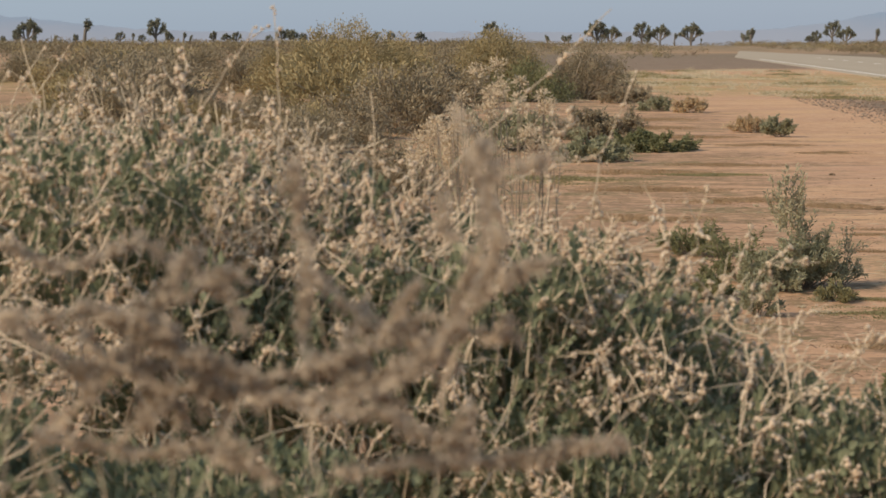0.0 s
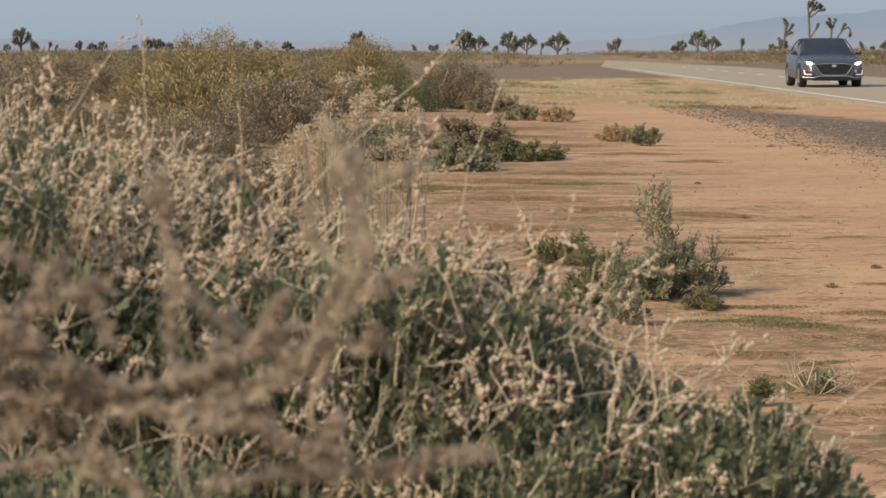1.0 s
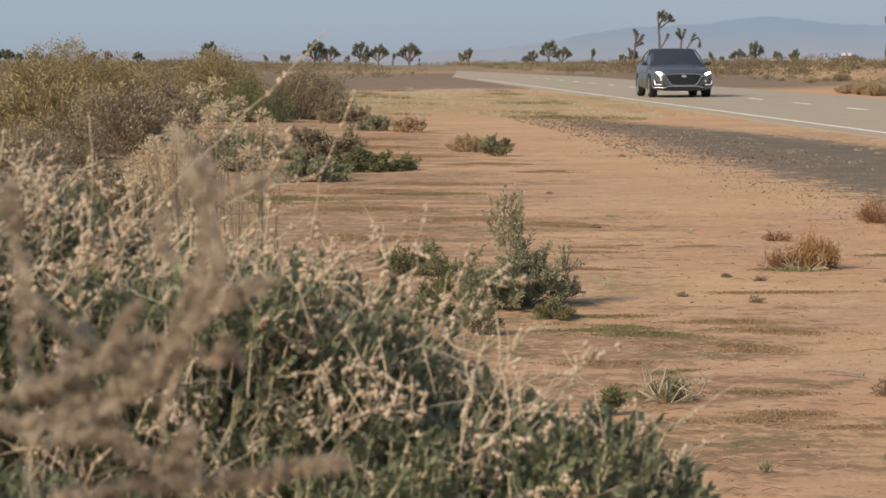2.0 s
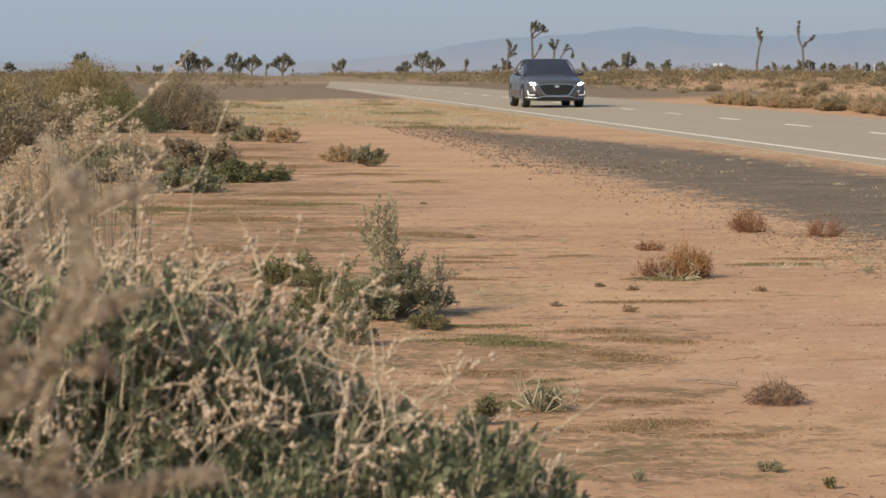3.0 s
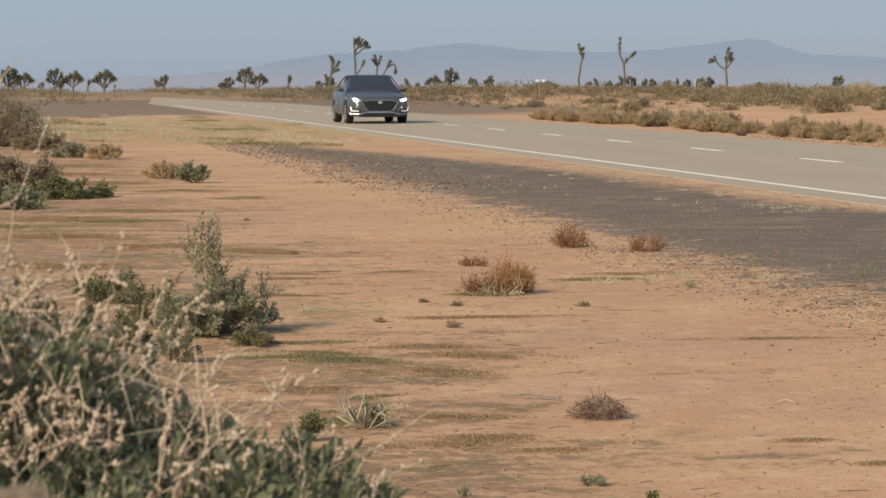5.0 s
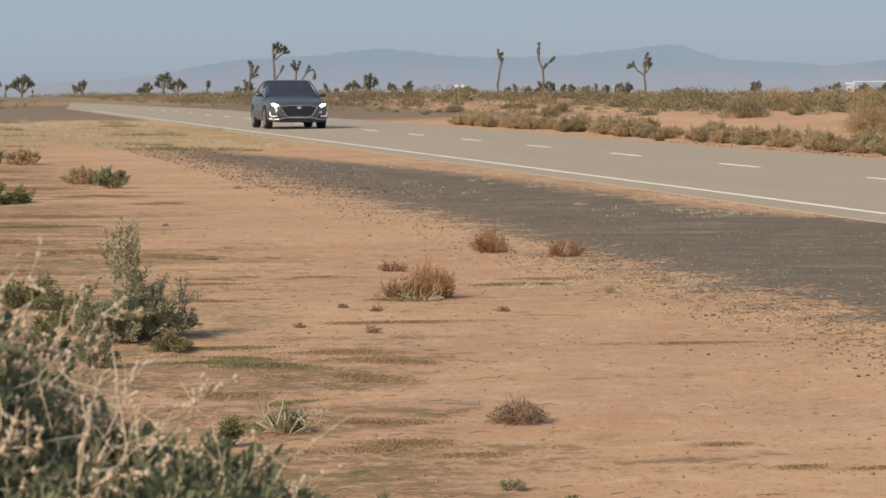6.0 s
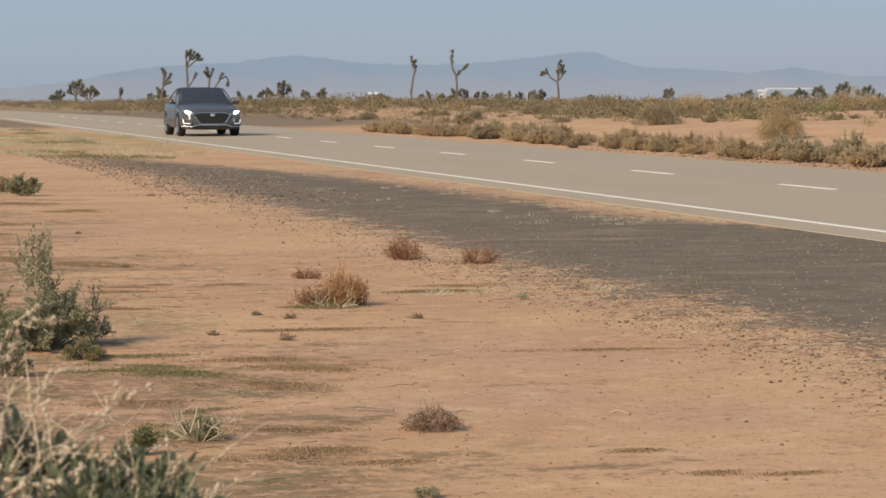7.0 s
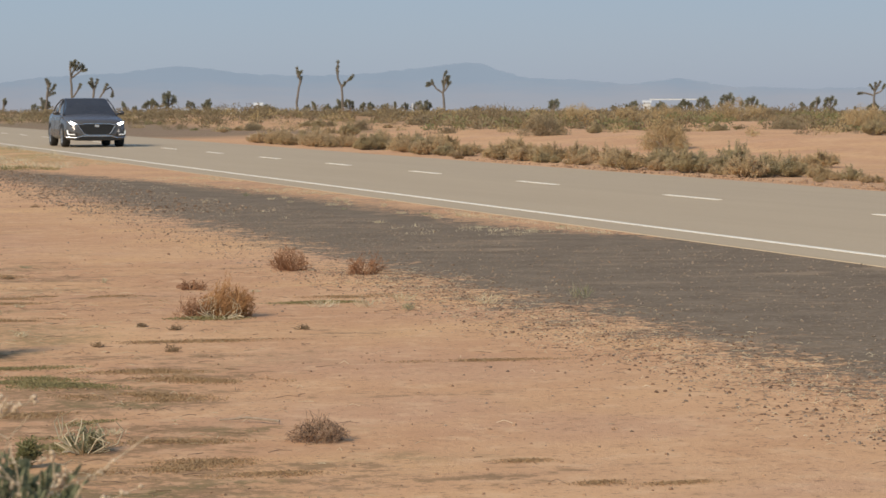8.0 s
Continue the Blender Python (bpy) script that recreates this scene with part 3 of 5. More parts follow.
def saltbush(name, x, y, r, h, label, stems, leaves, seed, beads=15, tall=0.03, bead_r=0.0041, power=5.0, patchy=True, tall_twigs=()):
    """A bush: bunches of green leaves, with pale stiff twigs and strings of dry seeds among and above them."""
    random.seed(seed)
    z0 = height(x, y) - 0.01
    ob = thing(name, x, y, z0, label, "saltbush", "bushes beside the camera")
    tw, lf, sd = Shell(), Shell(), Shell()
    for _ in range(26):
        p, n = canopy_point(r * 0.9, h * 0.9, 0.05, power)
        tw.tube([Vector((random.gauss(0, 0.05), random.gauss(0, 0.05), 0)), p * 0.5 + rv(0.03), p], [0.011, 0.008, 0.003], 5)
    for _ in range(leaves // 11):
        q, n = canopy_point(r * 0.985, h - 0.015, 0.17, power)
        if patchy and noise.noise(Vector((q.x + x, q.y + y, q.z)) * 7.0) < -0.16 and random.random() < 0.8:
            continue
        if (q.z < 0.5 or q.x + x < -0.85) and random.random() < 0.5:
            continue
        axis = (n + Vector((0, 0, 0.6)) + rv(0.4)).normalized()
        size = random.uniform(0.8, 1.3)
        tw.tube([q - axis * 0.05, q, q + axis * 0.03], [0.0014, 0.0012, 0.0008], 3)
        for k in range(14):
            f = k / 13
            side = rv(1).normalized()
            d = axis * (0.35 + 0.9 * f) + side * (1.0 - 0.45 * f)
            lf.leaf(q + axis * (0.045 * f - 0.015), d, size * random.uniform(0.010, 0.0185), size * random.uniform(0.006, 0.0095), side.cross(axis) if random.random() < 0.7 else None)
    for _ in range(stems):
        p, n = canopy_point(r, h, 0.09, power)
        if noise.noise(Vector((p.x + x, p.y + y, p.z)) * 7.0) > 0.1 and random.random() < 0.6:
            continue
        if (p.z < 0.86 or p.x + x < -0.85) and random.random() < 0.5:
            continue
        out = (n * 0.7 + Vector((0.1, 0, 0.3)) + rv(0.62)).normalized()
        ln = random.uniform(0.04, 0.16)
        if random.random() < 0.025:
            ln *= 1.0 + 6 * tall
            out = (out + Vector((0, 0, 0.9))).normalized()
        pts = [p - out * 0.05]
        d = out.copy()
        nseg = 5
        for k in range(nseg):
            d = (d + rv(0.42)).normalized()
            pts.append(pts[-1] + d * (ln + 0.05) / nseg)
        tw.tube(pts, [0.0010, 0.0009, 0.0009, 0.0008, 0.0007, 0.0005], 3)
        spikes = [(pts, 2)]
        for _ in range(random.randint(3, 6)):
            k = random.randint(1, nseg - 1)
            b = pts[k]
            dd = (out + rv(0.8)).normalized()
            l2 = ln * random.uniform(0.25, 0.6)
            sp = [b, b + dd * l2 * 0.5 + rv(0.004), b + dd * l2 + rv(0.007)]
            tw.tube(sp, [0.0010, 0.0009, 0.0007], 3)
            spikes.append((sp, 0))
        many = random.random() < (0.55 if p.y < 0.35 * r and p.z > 0.55 and p.x + x > -0.8 else 0.12)
        for sp, first in spikes:
            for _ in range(int(beads * random.uniform(0.10, 0.46)) if many else random.randint(0, 1)):
                f = random.random() ** 0.7 * (len(sp) - 1 - first) + first
                k = min(int(f), len(sp) - 2)
                c = sp[k].lerp(sp[k + 1], f - k)
                for _ in range(random.randint(2, 3)):
                    sd.bead(c + rv(0.0022), bead_r * random.uniform(0.58, 1.02))
    for line in tall_twigs:
        pts = [Vector((px - x, py - y, pz - z0)) for px, py, pz in line]
        fine = []
        for k in range(len(pts) - 1):
            fine += [pts[k].lerp(pts[k + 1], j / 5) + rv(0.0012) for j in range(5)]
        fine.append(pts[-1])
        n = len(fine)
        tw.tube(fine, [0.0014 - 0.0007 * k / n for k in range(n)], 4)
        for k in range(2, n):
            if random.random() < 0.75:
                c = fine[k - 1].lerp(fine[k], random.random())
                for _ in range(random.randint(1, 4)):
                    sd.bead(c + rv(0.002), bead_r * random.uniform(0.5, 0.9))
            if random.random() < 0.18:
                d = ((fine[k] - fine[k - 1]).normalized() + rv(0.6)).normalized() * random.uniform(0.012, 0.04)
                tw.tube([fine[k], fine[k] + d], [0.0009, 0.0006], 3)
                for f in (0.4, 0.7, 1.0):
                    sd.bead(fine[k] + d * f + rv(0.001), bead_r * random.uniform(0.5, 0.9))
    part("twigwork", tw, M_STEM, ob, "pale stiff dry twigs", kind="stuff")
    part("foliage", lf, M_LEAF, ob, "small grey-green leaves in bunches", kind="stuff")
    part("seed_mass", sd, M_BEAD, ob, "strings of dry cream seeds", True, kind="stuff")
    return ob


def fuzzy_bush(name, x, y, label, limbs, n_more, seed):
    """Dry arching branches thick with small papery bracts. limbs: points from the foot's side to the tip."""
    random.seed(seed)
    z0 = height(x, y) - 0.01
    ob = thing(name, x, y, z0, label, "saltbush", "bushes beside the camera")
    tw, fz, lf = Shell(), Shell(), Shell()

    def spray(pts, rad, depth, dense=1.0):
        fine = []
        for k in range(len(pts) - 1):
            for j in range(4):
                fine.append(pts[k].lerp(pts[k + 1], j / 4) + rv(0.0016))
        fine.append(pts[-1])
        n = len(fine) - 1
        tw.tube(fine, [0.0018 * (1 - 0.7 * k / n) * (0.6 if depth else 1) for k in range(n + 1)], 4)
        ln = sum((fine[k + 1] - fine[k]).length for k in range(n))
        way = (pts[-1] - pts[0]).normalized()
        for _ in range(int(ln * (3600 if depth == 0 else 2300) * dense)):
            f = random.random() ** 0.85 * n
            k = min(int(f), n - 1)
            q = fine[k].lerp(fine[k + 1], f - k)
            o = rv(1).normalized()
            fz.leaf(q + o * rad * random.uniform(0, 0.7), o + way * 0.6, random.uniform(0.003, 0.0065), random.uniform(0.0025, 0.005))
        if depth < 2:
            for _ in range(random.randint(2, 3) if depth == 0 else random.randint(0, 1)):
                a = fine[random.randint(n // 4, n - 1)]
                d = (way + rv(0.65) + Vector((0.15, 0, 0.1))).normalized()
                l2 = ln * random.uniform(0.2, 0.36)
                spray([a, a + d * l2 * 0.5 + Vector((0, 0, 0.004)), a + d * l2 + Vector((0, 0, random.uniform(-0.01, 0.012)))], rad * 0.9, depth + 1, dense)

    def stem_to(p):
        foot = Vector((random.gauss(0, 0.05), random.gauss(0, 0.05), 0.0))
        pts = [foot] + [foot.lerp(p, f) + rv(0.02) + Vector((0, 0.10 * math.sin(3.1 * f), 0)) for f in (0.25, 0.45, 0.62, 0.76, 0.88, 0.95)] + [p]
        tw.tube(pts, [0.0015, 0.0014, 0.0012, 0.0010, 0.0008, 0.0007, 0.0006, 0.0006], 4)

    for limb, dense in limbs:
        pts = [Vector((px - x, py - y, pz - z0)) for px, py, pz in limb]
        stem_to(pts[0])
        spray(pts, 0.0045, 0, dense)
    for _ in range(n_more):
        a = Vector((random.uniform(-0.20, 0.10), random.uniform(-0.14, 0.14), random.uniform(0.98, 1.11)))
        a.z -= 0.10 * max(0, a.x) / 0.1
        d = Vector((random.uniform(-0.5, 1.0), random.uniform(-0.4, 0.4), random.uniform(-0.05, 0.7))).normalized()
        ln = random.uniform(0.07, 0.16)
        stem_to(a)
        spray([a, a + d * ln * 0.35 + rv(0.006), a + d * ln * 0.7 + rv(0.01), a + d * ln + rv(0.012)], 0.0034, 0, 0.75)
    for _ in range(1500):
        q = Vector((random.uniform(-0.28, 0.12), random.gauss(0, 0.1), random.uniform(0.80, 1.10)))
        if noise.noise(q * 9) > 0.02:
            for _ in range(3):
                lf.leaf(q + rv(0.004), rv(1) + Vector((0, 0, 0.6)), random.uniform(0.010, 0.018), random.uniform(0.005, 0.008))
    part("twigwork", tw, M_STEM, ob, "pale stiff dry twigs", kind="stuff")
    part("bract_mass", fz, M_FUZZ, ob, "dry beige papery bracts", kind="stuff")
    part("foliage", lf, M_LEAF, ob, "small grey-green leaves", kind="stuff")
    return ob


saltbush("saltbush", -0.78, 3.82, 1.12, 1.215, "large saltbush with green leaves and pale seeded twigs", 2100, 100000, 11, power=6.0, tall=0.03)
saltbush("saltbush", -0.02, 3.66, 0.64, 1.09, "saltbush with green leaves and cream seed strings", 640, 64000, 12, tall_twigs=(
    ((-0.21, 3.6, 1.15), (-0.209, 3.6, 1.25), (-0.215, 3.6, 1.358)), ((-0.36, 3.6, 1.15), (-0.30, 3.6, 1.235), (-0.24, 3.6, 1.33)),
    ((-0.02, 3.6, 1.12), (0.06, 3.6, 1.20), (0.14, 3.6, 1.275), (0.214, 3.6, 1.352)), ((0.08, 3.6, 1.13), (0.157, 3.6, 1.157), (0.20, 3.6, 1.165), (0.232, 3.6, 1.238)),
    ((0.13, 3.6, 1.13), (0.135, 3.6, 1.165), (0.118, 3.6, 1.205)), ((0.135, 3.6, 1.165), (0.142, 3.6, 1.20), (0.136, 3.6, 1.238)), ((0.138, 3.6, 1.17), (0.158, 3.6, 1.20), (0.163, 3.6, 1.228)),
    ((0.20, 3.6, 1.165), (0.19, 3.6, 1.10), (0.185, 3.6, 1.05)), ((-0.47, 3.6, 1.15), (-0.465, 3.6, 1.22), (-0.455, 3.6, 1.275)), ((-0.43, 3.6, 1.14), (-0.385, 3.6, 1.23), (-0.36, 3.6, 1.255))))
saltbush("saltbush", 0.41, 3.45, 0.42, 0.90, "small saltbush with green leaves and cream seed strings", 240, 54000, 13, beads=14, patchy=False, tall_twigs=(
    ((0.40, 3.42, 0.90), (0.43, 3.42, 0.97), (0.47, 3.42, 0.995)), ((0.45, 3.42, 0.86), (0.50, 3.42, 0.92), (0.525, 3.42, 0.965)), ((0.52, 3.42, 0.80), (0.58, 3.42, 0.845), (0.64, 3.42, 0.87), (0.70, 3.42, 0.91)),
    ((0.33, 3.42, 1.0), (0.36, 3.42, 1.04), (0.375, 3.42, 1.09))))
saltbush("saltbush", 0.62, 3.38, 0.24, 0.70, "low twiggy saltbush with cream seeds", 85, 23000, 15, beads=14, patchy=False)
saltbush("saltbush", -0.20, 3.74, 0.31, 1.165, "tall saltbush thick with cream seed strings", 430, 15000, 17, beads=18)
saltbush("saltbush", 0.30, 3.52, 0.36, 0.93, "saltbush with thick strings of cream seeds", 280, 34000, 16)
saltbush("saltbush", 0.20, 3.30, 0.30, 0.89, "small saltbush with thick cream seed strings", 105, 30000, 14, beads=15, patchy=False)
saltbush("saltbush", -0.60, 2.78, 0.36, 1.0, "dark twiggy saltbush with dull green leaves", 200, 46000, 18, beads=4, patchy=False, tall=0.02)
saltbush("saltbush", -0.22, 2.9, 0.30, 0.90, "dark twiggy saltbush with dull green leaves", 120, 30000, 19, beads=4, patchy=False, tall=0.02)
fuzzy_bush("dry_saltbush", -0.10, 1.50, "dry saltbush branches thick with beige papery bracts", [
    ([(-0.06, 1.5, 1.085), (0.0, 1.5, 1.09), (0.05, 1.5, 1.093), (0.098, 1.5, 1.102)], 1.0),
    ([(0.0, 1.5, 1.12), (0.012, 1.5, 1.18), (0.022, 1.5, 1.205), (0.024, 1.5, 1.235), (0.012, 1.5, 1.252)], 0.4),
    ([(-0.095, 1.5, 1.125), (-0.05, 1.5, 1.128), (-0.005, 1.5, 1.15), (0.014, 1.5, 1.195)], 1.0),
    ([(-0.075, 1.52, 1.14), (-0.074, 1.52, 1.19), (-0.078, 1.52, 1.25)], 0.55),
    ([(-0.22, 1.5, 1.10), (-0.17, 1.5, 1.15), (-0.13, 1.5, 1.205)], 0.8),
    ([(-0.24, 1.48, 1.17), (-0.19, 1.48, 1.175), (-0.14, 1.48, 1.155), (-0.10, 1.48, 1.14)], 0.9),
    ([(-0.196, 1.49, 1.162), (-0.151, 1.49, 1.131), (-0.110, 1.50, 1.131), (-0.055, 1.50, 1.147), (-0.007, 1.50, 1.170)], 0.9),
    ([(-0.105, 1.47, 1.132), (-0.054, 1.47, 1.125), (-0.013, 1.47, 1.146), (0.019, 1.47, 1.182), (0.030, 1.47, 1.217)], 0.9),
    ([(-0.248, 1.50, 1.176), (-0.201, 1.51, 1.145), (-0.159, 1.51, 1.138), (-0.139, 1.51, 1.110)], 0.8),
    ([(-0.072, 1.46, 1.124), (-0.025, 1.46, 1.121), (0.014, 1.46, 1.098)], 0.8),
    ([(-0.075, 1.53, 1.195), (-0.050, 1.53, 1.170), (-0.026, 1.53, 1.155), (-0.007, 1.53, 1.153)], 0.7),
    ([(-0.217, 1.48, 1.111), (-0.175, 1.49, 1.099), (-0.128, 1.49, 1.101), (-0.095, 1.50, 1.085)], 0.8),
    ([(-0.247, 1.53, 1.210), (-0.208, 1.54, 1.191), (-0.165, 1.54, 1.209), (-0.119, 1.55, 1.178)], 0.7),
    ([(-0.160, 1.49, 1.171), (-0.136, 1.49, 1.155), (-0.116, 1.50, 1.128), (-0.119, 1.50, 1.098)], 0.7)], 0, 21)

# ---- plants on the sand ----
sage = sprig_plant("sage_plant", 1.88, 14.75, 0.23, 0.36, M_SAGE, "grey-green sage plant with a tall leafy shoot", stems=46, leaves=70, leaf=0.024, seed=31, lean=(0.03, 0))
sh = Shell()
random.seed(32)
for k in range(13):
    foot = Vector((-0.07 + random.gauss(0, 0.03), random.gauss(0, 0.04), 0.12))
    tip = Vector((-0.06 + random.gauss(0, 0.075), random.gauss(0, 0.05), random.uniform(0.46, 0.65)))
    for _ in range(110):
        q = foot.lerp(tip, random.uniform(0.45, 1.0)) + rv(0.006)
        sh.leaf(q, (tip - foot) + rv(0.25), 0.024 * random.uniform(0.7, 1.3), 0.009)
part("shoot", sh, M_PALE, sage, "tall pale leafy shoot", kind="stuff")
sprig_plant("sage_plant", 2.10, 14.9, 0.08, 0.34, M_SAGE, "thin spiky grey-green sage sprig", stems=9, leaves=40, leaf=0.02, seed=131, lean=(0.06, 0))
sprig_plant("sage_plant", 1.70, 14.6, 0.24, 0.27, M_SAGE, "grey-green leafy sage plant on sand", stems=44, leaves=70, leaf=0.022, seed=132)
sprig_plant("low_shrub", 1.62, 15.1, 0.26, 0.33, M_GREEN, "low dark green shrub beside the sage", stems=26, leaves=60, leaf=0.02, seed=33)
sprig_plant("low_shrub", 1.50, 16.9, 0.34, 0.24, M_GREEN, "low dark green shrub on sand", stems=40, leaves=50, leaf=0.022, seed=34)
sprig_plant("low_shrub", 1.30, 14.2, 0.21, 0.22, M_GREEN, "low dark green shrub on sand", stems=34, leaves=50, leaf=0.02, seed=35)
sprig_plant("low_shrub", 1.50, 13.4, 0.16, 0.20, M_SAGE, "low grey-green shrub on sand", stems=20, leaves=50, leaf=0.02, seed=135)
sprig_plant("low_shrub", 1.98, 14.1, 0.15, 0.13, M_MATGREEN, "low fresh green shrub on sand", stems=20, leaves=46, leaf=0.018, seed=48)
sprig_plant("green_sprout", 1.97, 10.85, 0.085, 0.13, M_SAGE, "small grey-green sprout among bent straw", "sprout", stems=16, leaves=34, leaf=0.018, seed=36)
tumbleweed("bent_straw", 1.95, 10.78, 0.16, 0.22, M_STRAW, "pale bent straw stalks", 18, 37, 1.7, 0.0036, 0)
sprig_plant("green_sprout", 1.66, 10.4, 0.05, 0.13, M_GREEN, "small upright green sprout", "sprout", stems=14, leaves=40, leaf=0.022, width=0.3, seed=38)
sprig_plant("green_sprout", 2.52, 8.7, 0.025, 0.045, M_MATGREEN, "tiny green sprout on the sand", "sprout", stems=9, leaves=14, leaf=0.014, seed=39)
tumbleweed("tumbleweed", 4.0, 17.2, 0.20, 0.24, M_ORANGE, "dry orange tumbleweed with curled stalks", 300, 41, 0.5, 0.0024, 5, (0.04, 0), 0.9, 0.10)
tumbleweed("tumbleweed", 3.80, 17.15, 0.11, 0.14, M_RUST, "small dark rust tumbleweed against a larger one", 90, 141, 0.5, 0.0022, 6, (0, 0), 0.9, 0.15)
tumbleweed("curled_straw", 3.92, 17.0, 0.19, 0.15, M_STRAW, "pale curled stalks at the tumbleweed's foot", 30, 46, 1.8, 0.0022, 0)
weed_mat(3.86, 17.02, 0.26, 0.14, 0, M_MATGREEN, "green mat of weeds under the tumbleweed", 146, 1300, 0.014, 0.03)
tumbleweed("dry_weed", 4.40, 20.0, 0.14, 0.08, M_RUST, "low dry rust-brown weed", 60, 42, 0.6, 0.003, 5)
tumbleweed("dry_weed", 5.68, 22.0, 0.20, 0.22, M_RUST, "dry rust-brown weed on gravel", 120, 43, 0.4, 0.0024, 6, (-0.06, 0), 0.7)
tumbleweed("dry_weed", 6.06, 21.3, 0.19, 0.18, M_RUST, "dry rust-brown weed on gravel", 95, 44, 0.4, 0.0024, 6, (0.02, 0), 0.7)
tumbleweed("dry_weed", 2.92, 10.9, 0.12, 0.10, M_DRYTWIG, "small dry brown weed of crossed twigs", 90, 45, 0.7, 0.0018, 14, (0.01, 0), 0.7, 0.22)
sprig_plant("grey_shrub", 4.20, 38.3, 0.42, 0.28, M_ROADSIDE, "small withered brown shrub on the sand", stems=30, leaves=50, leaf=0.04, seed=51)
sprig_plant("grey_shrub", 4.36, 36.5, 0.24, 0.34, M_SAGE, "small grey-green shrub on the sand", stems=26, leaves=60, leaf=0.04, seed=151)
sprig_plant("grey_shrub", 4.22, 48.3, 0.36, 0.34, M_ROADSIDE, "small grey twiggy shrub on the sand", stems=24, leaves=40, leaf=0.05, seed=152)
sprig_plant("grey_shrub", 3.75, 49.5, 0.40, 0.28, M_SAGE, "small grey-green shrub on the sand", stems=24, leaves=40, leaf=0.05, seed=153)
sprig_plant("green_shrub", 2.35, 32.6, 0.75, 0.26, M_GREEN, "low dark green shrub spread on sand", stems=60, leaves=80, leaf=0.04, seed=52, width=0.55)
sprig_plant("green_shrub", 1.5, 30.0, 0.55, 0.30, M_SAGE, "low grey-green shrub spread on sand", stems=44, leaves=70, leaf=0.04, seed=154, width=0.5)
sprig_plant("green_shrub", 1.9, 36.0, 0.8, 0.5, M_BROWN, "brown-green shrub on sand", stems=60, leaves=80, leaf=0.045, seed=53)
sprig_plant("green_shrub", 0.75, 33.0, 0.8, 0.62, M_SAGE, "grey-green leafy shrub on sand", stems=60, leaves=80, leaf=0.045, seed=54)
rabbitbrush(0.115, 6.0, 1.06, 1.295, 0.17, "dry rabbitbrush with cream flower heads", 55)
rabbitbrush(0.02, 6.3, 1.02, 1.20, 0.12, "dry rabbitbrush with cream flower heads", 155)
shrub("olive_shrub", -2.35, 60, 2.15, 1.36, M_OLIVE, "large rounded olive-brown shrub", clumps=520, per=110, leaf=0.055, stems=90, seed=56)
shrub("olive_shrub", 1.1, 58, 1.15, 1.42, M_OLIVE, "rounded olive-brown leafy shrub", clumps=300, per=100, leaf=0.05, stems=60, seed=57)
shrub("brown_shrub", 3.0, 59.0, 1.05, 1.10, M_BROWN, "dark brown-green twiggy shrub", clumps=190, per=80, leaf=0.05, stems=70, seed=58)
shrub("brown_shrub", 1.7, 56.0, 1.0, 0.8, M_GREEN, "dark green twiggy shrub", clumps=110, per=70, leaf=0.05, stems=50, seed=158)
sprig_plant("brown_shrub", 3.7, 55.0, 0.8, 0.4, M_BROWN, "low brown twiggy shrub", stems=50, leaves=60, leaf=0.05, seed=159)
shrub("brown_shrub", 0.2, 50, 0.9, 0.75, M_BROWN, "dark brown-green twiggy shrub", clumps=80, per=60, leaf=0.07, seed=59)

tumbleweed("dead_shrub", 21.0, 65.2, 0.16, 0.2, M_DEAD, "small dark dead shrub at the roadside", 120, 47, 0.4, 0.008, 8)

for i, (x, y) in enumerate(((3.32, 16.45), (3.47, 16.16), (3.17, 14.82), (2.83, 15.19), (3.37, 21.82), (5.95, 36.31), (3.73, 27.05), (4.23, 16.09), (2.36, 18.13))):
    tumbleweed("dry_weed", x, y, 0.03 + 0.01 * (i % 3), 0.03 + 0.008 * (i % 2), M_DEAD, "tiny dead brown weed on sand", 34, 420 + i, 0.6, 0.0022, 5, (0, 0), 0.7, 0.3)
sprig_plant("grey_sprout", 2.42, 9.08, 0.06, 0.05, M_SAGE, "tiny grey-green sprout on sand", "sprout", stems=14, leaves=16, leaf=0.012, seed=49)
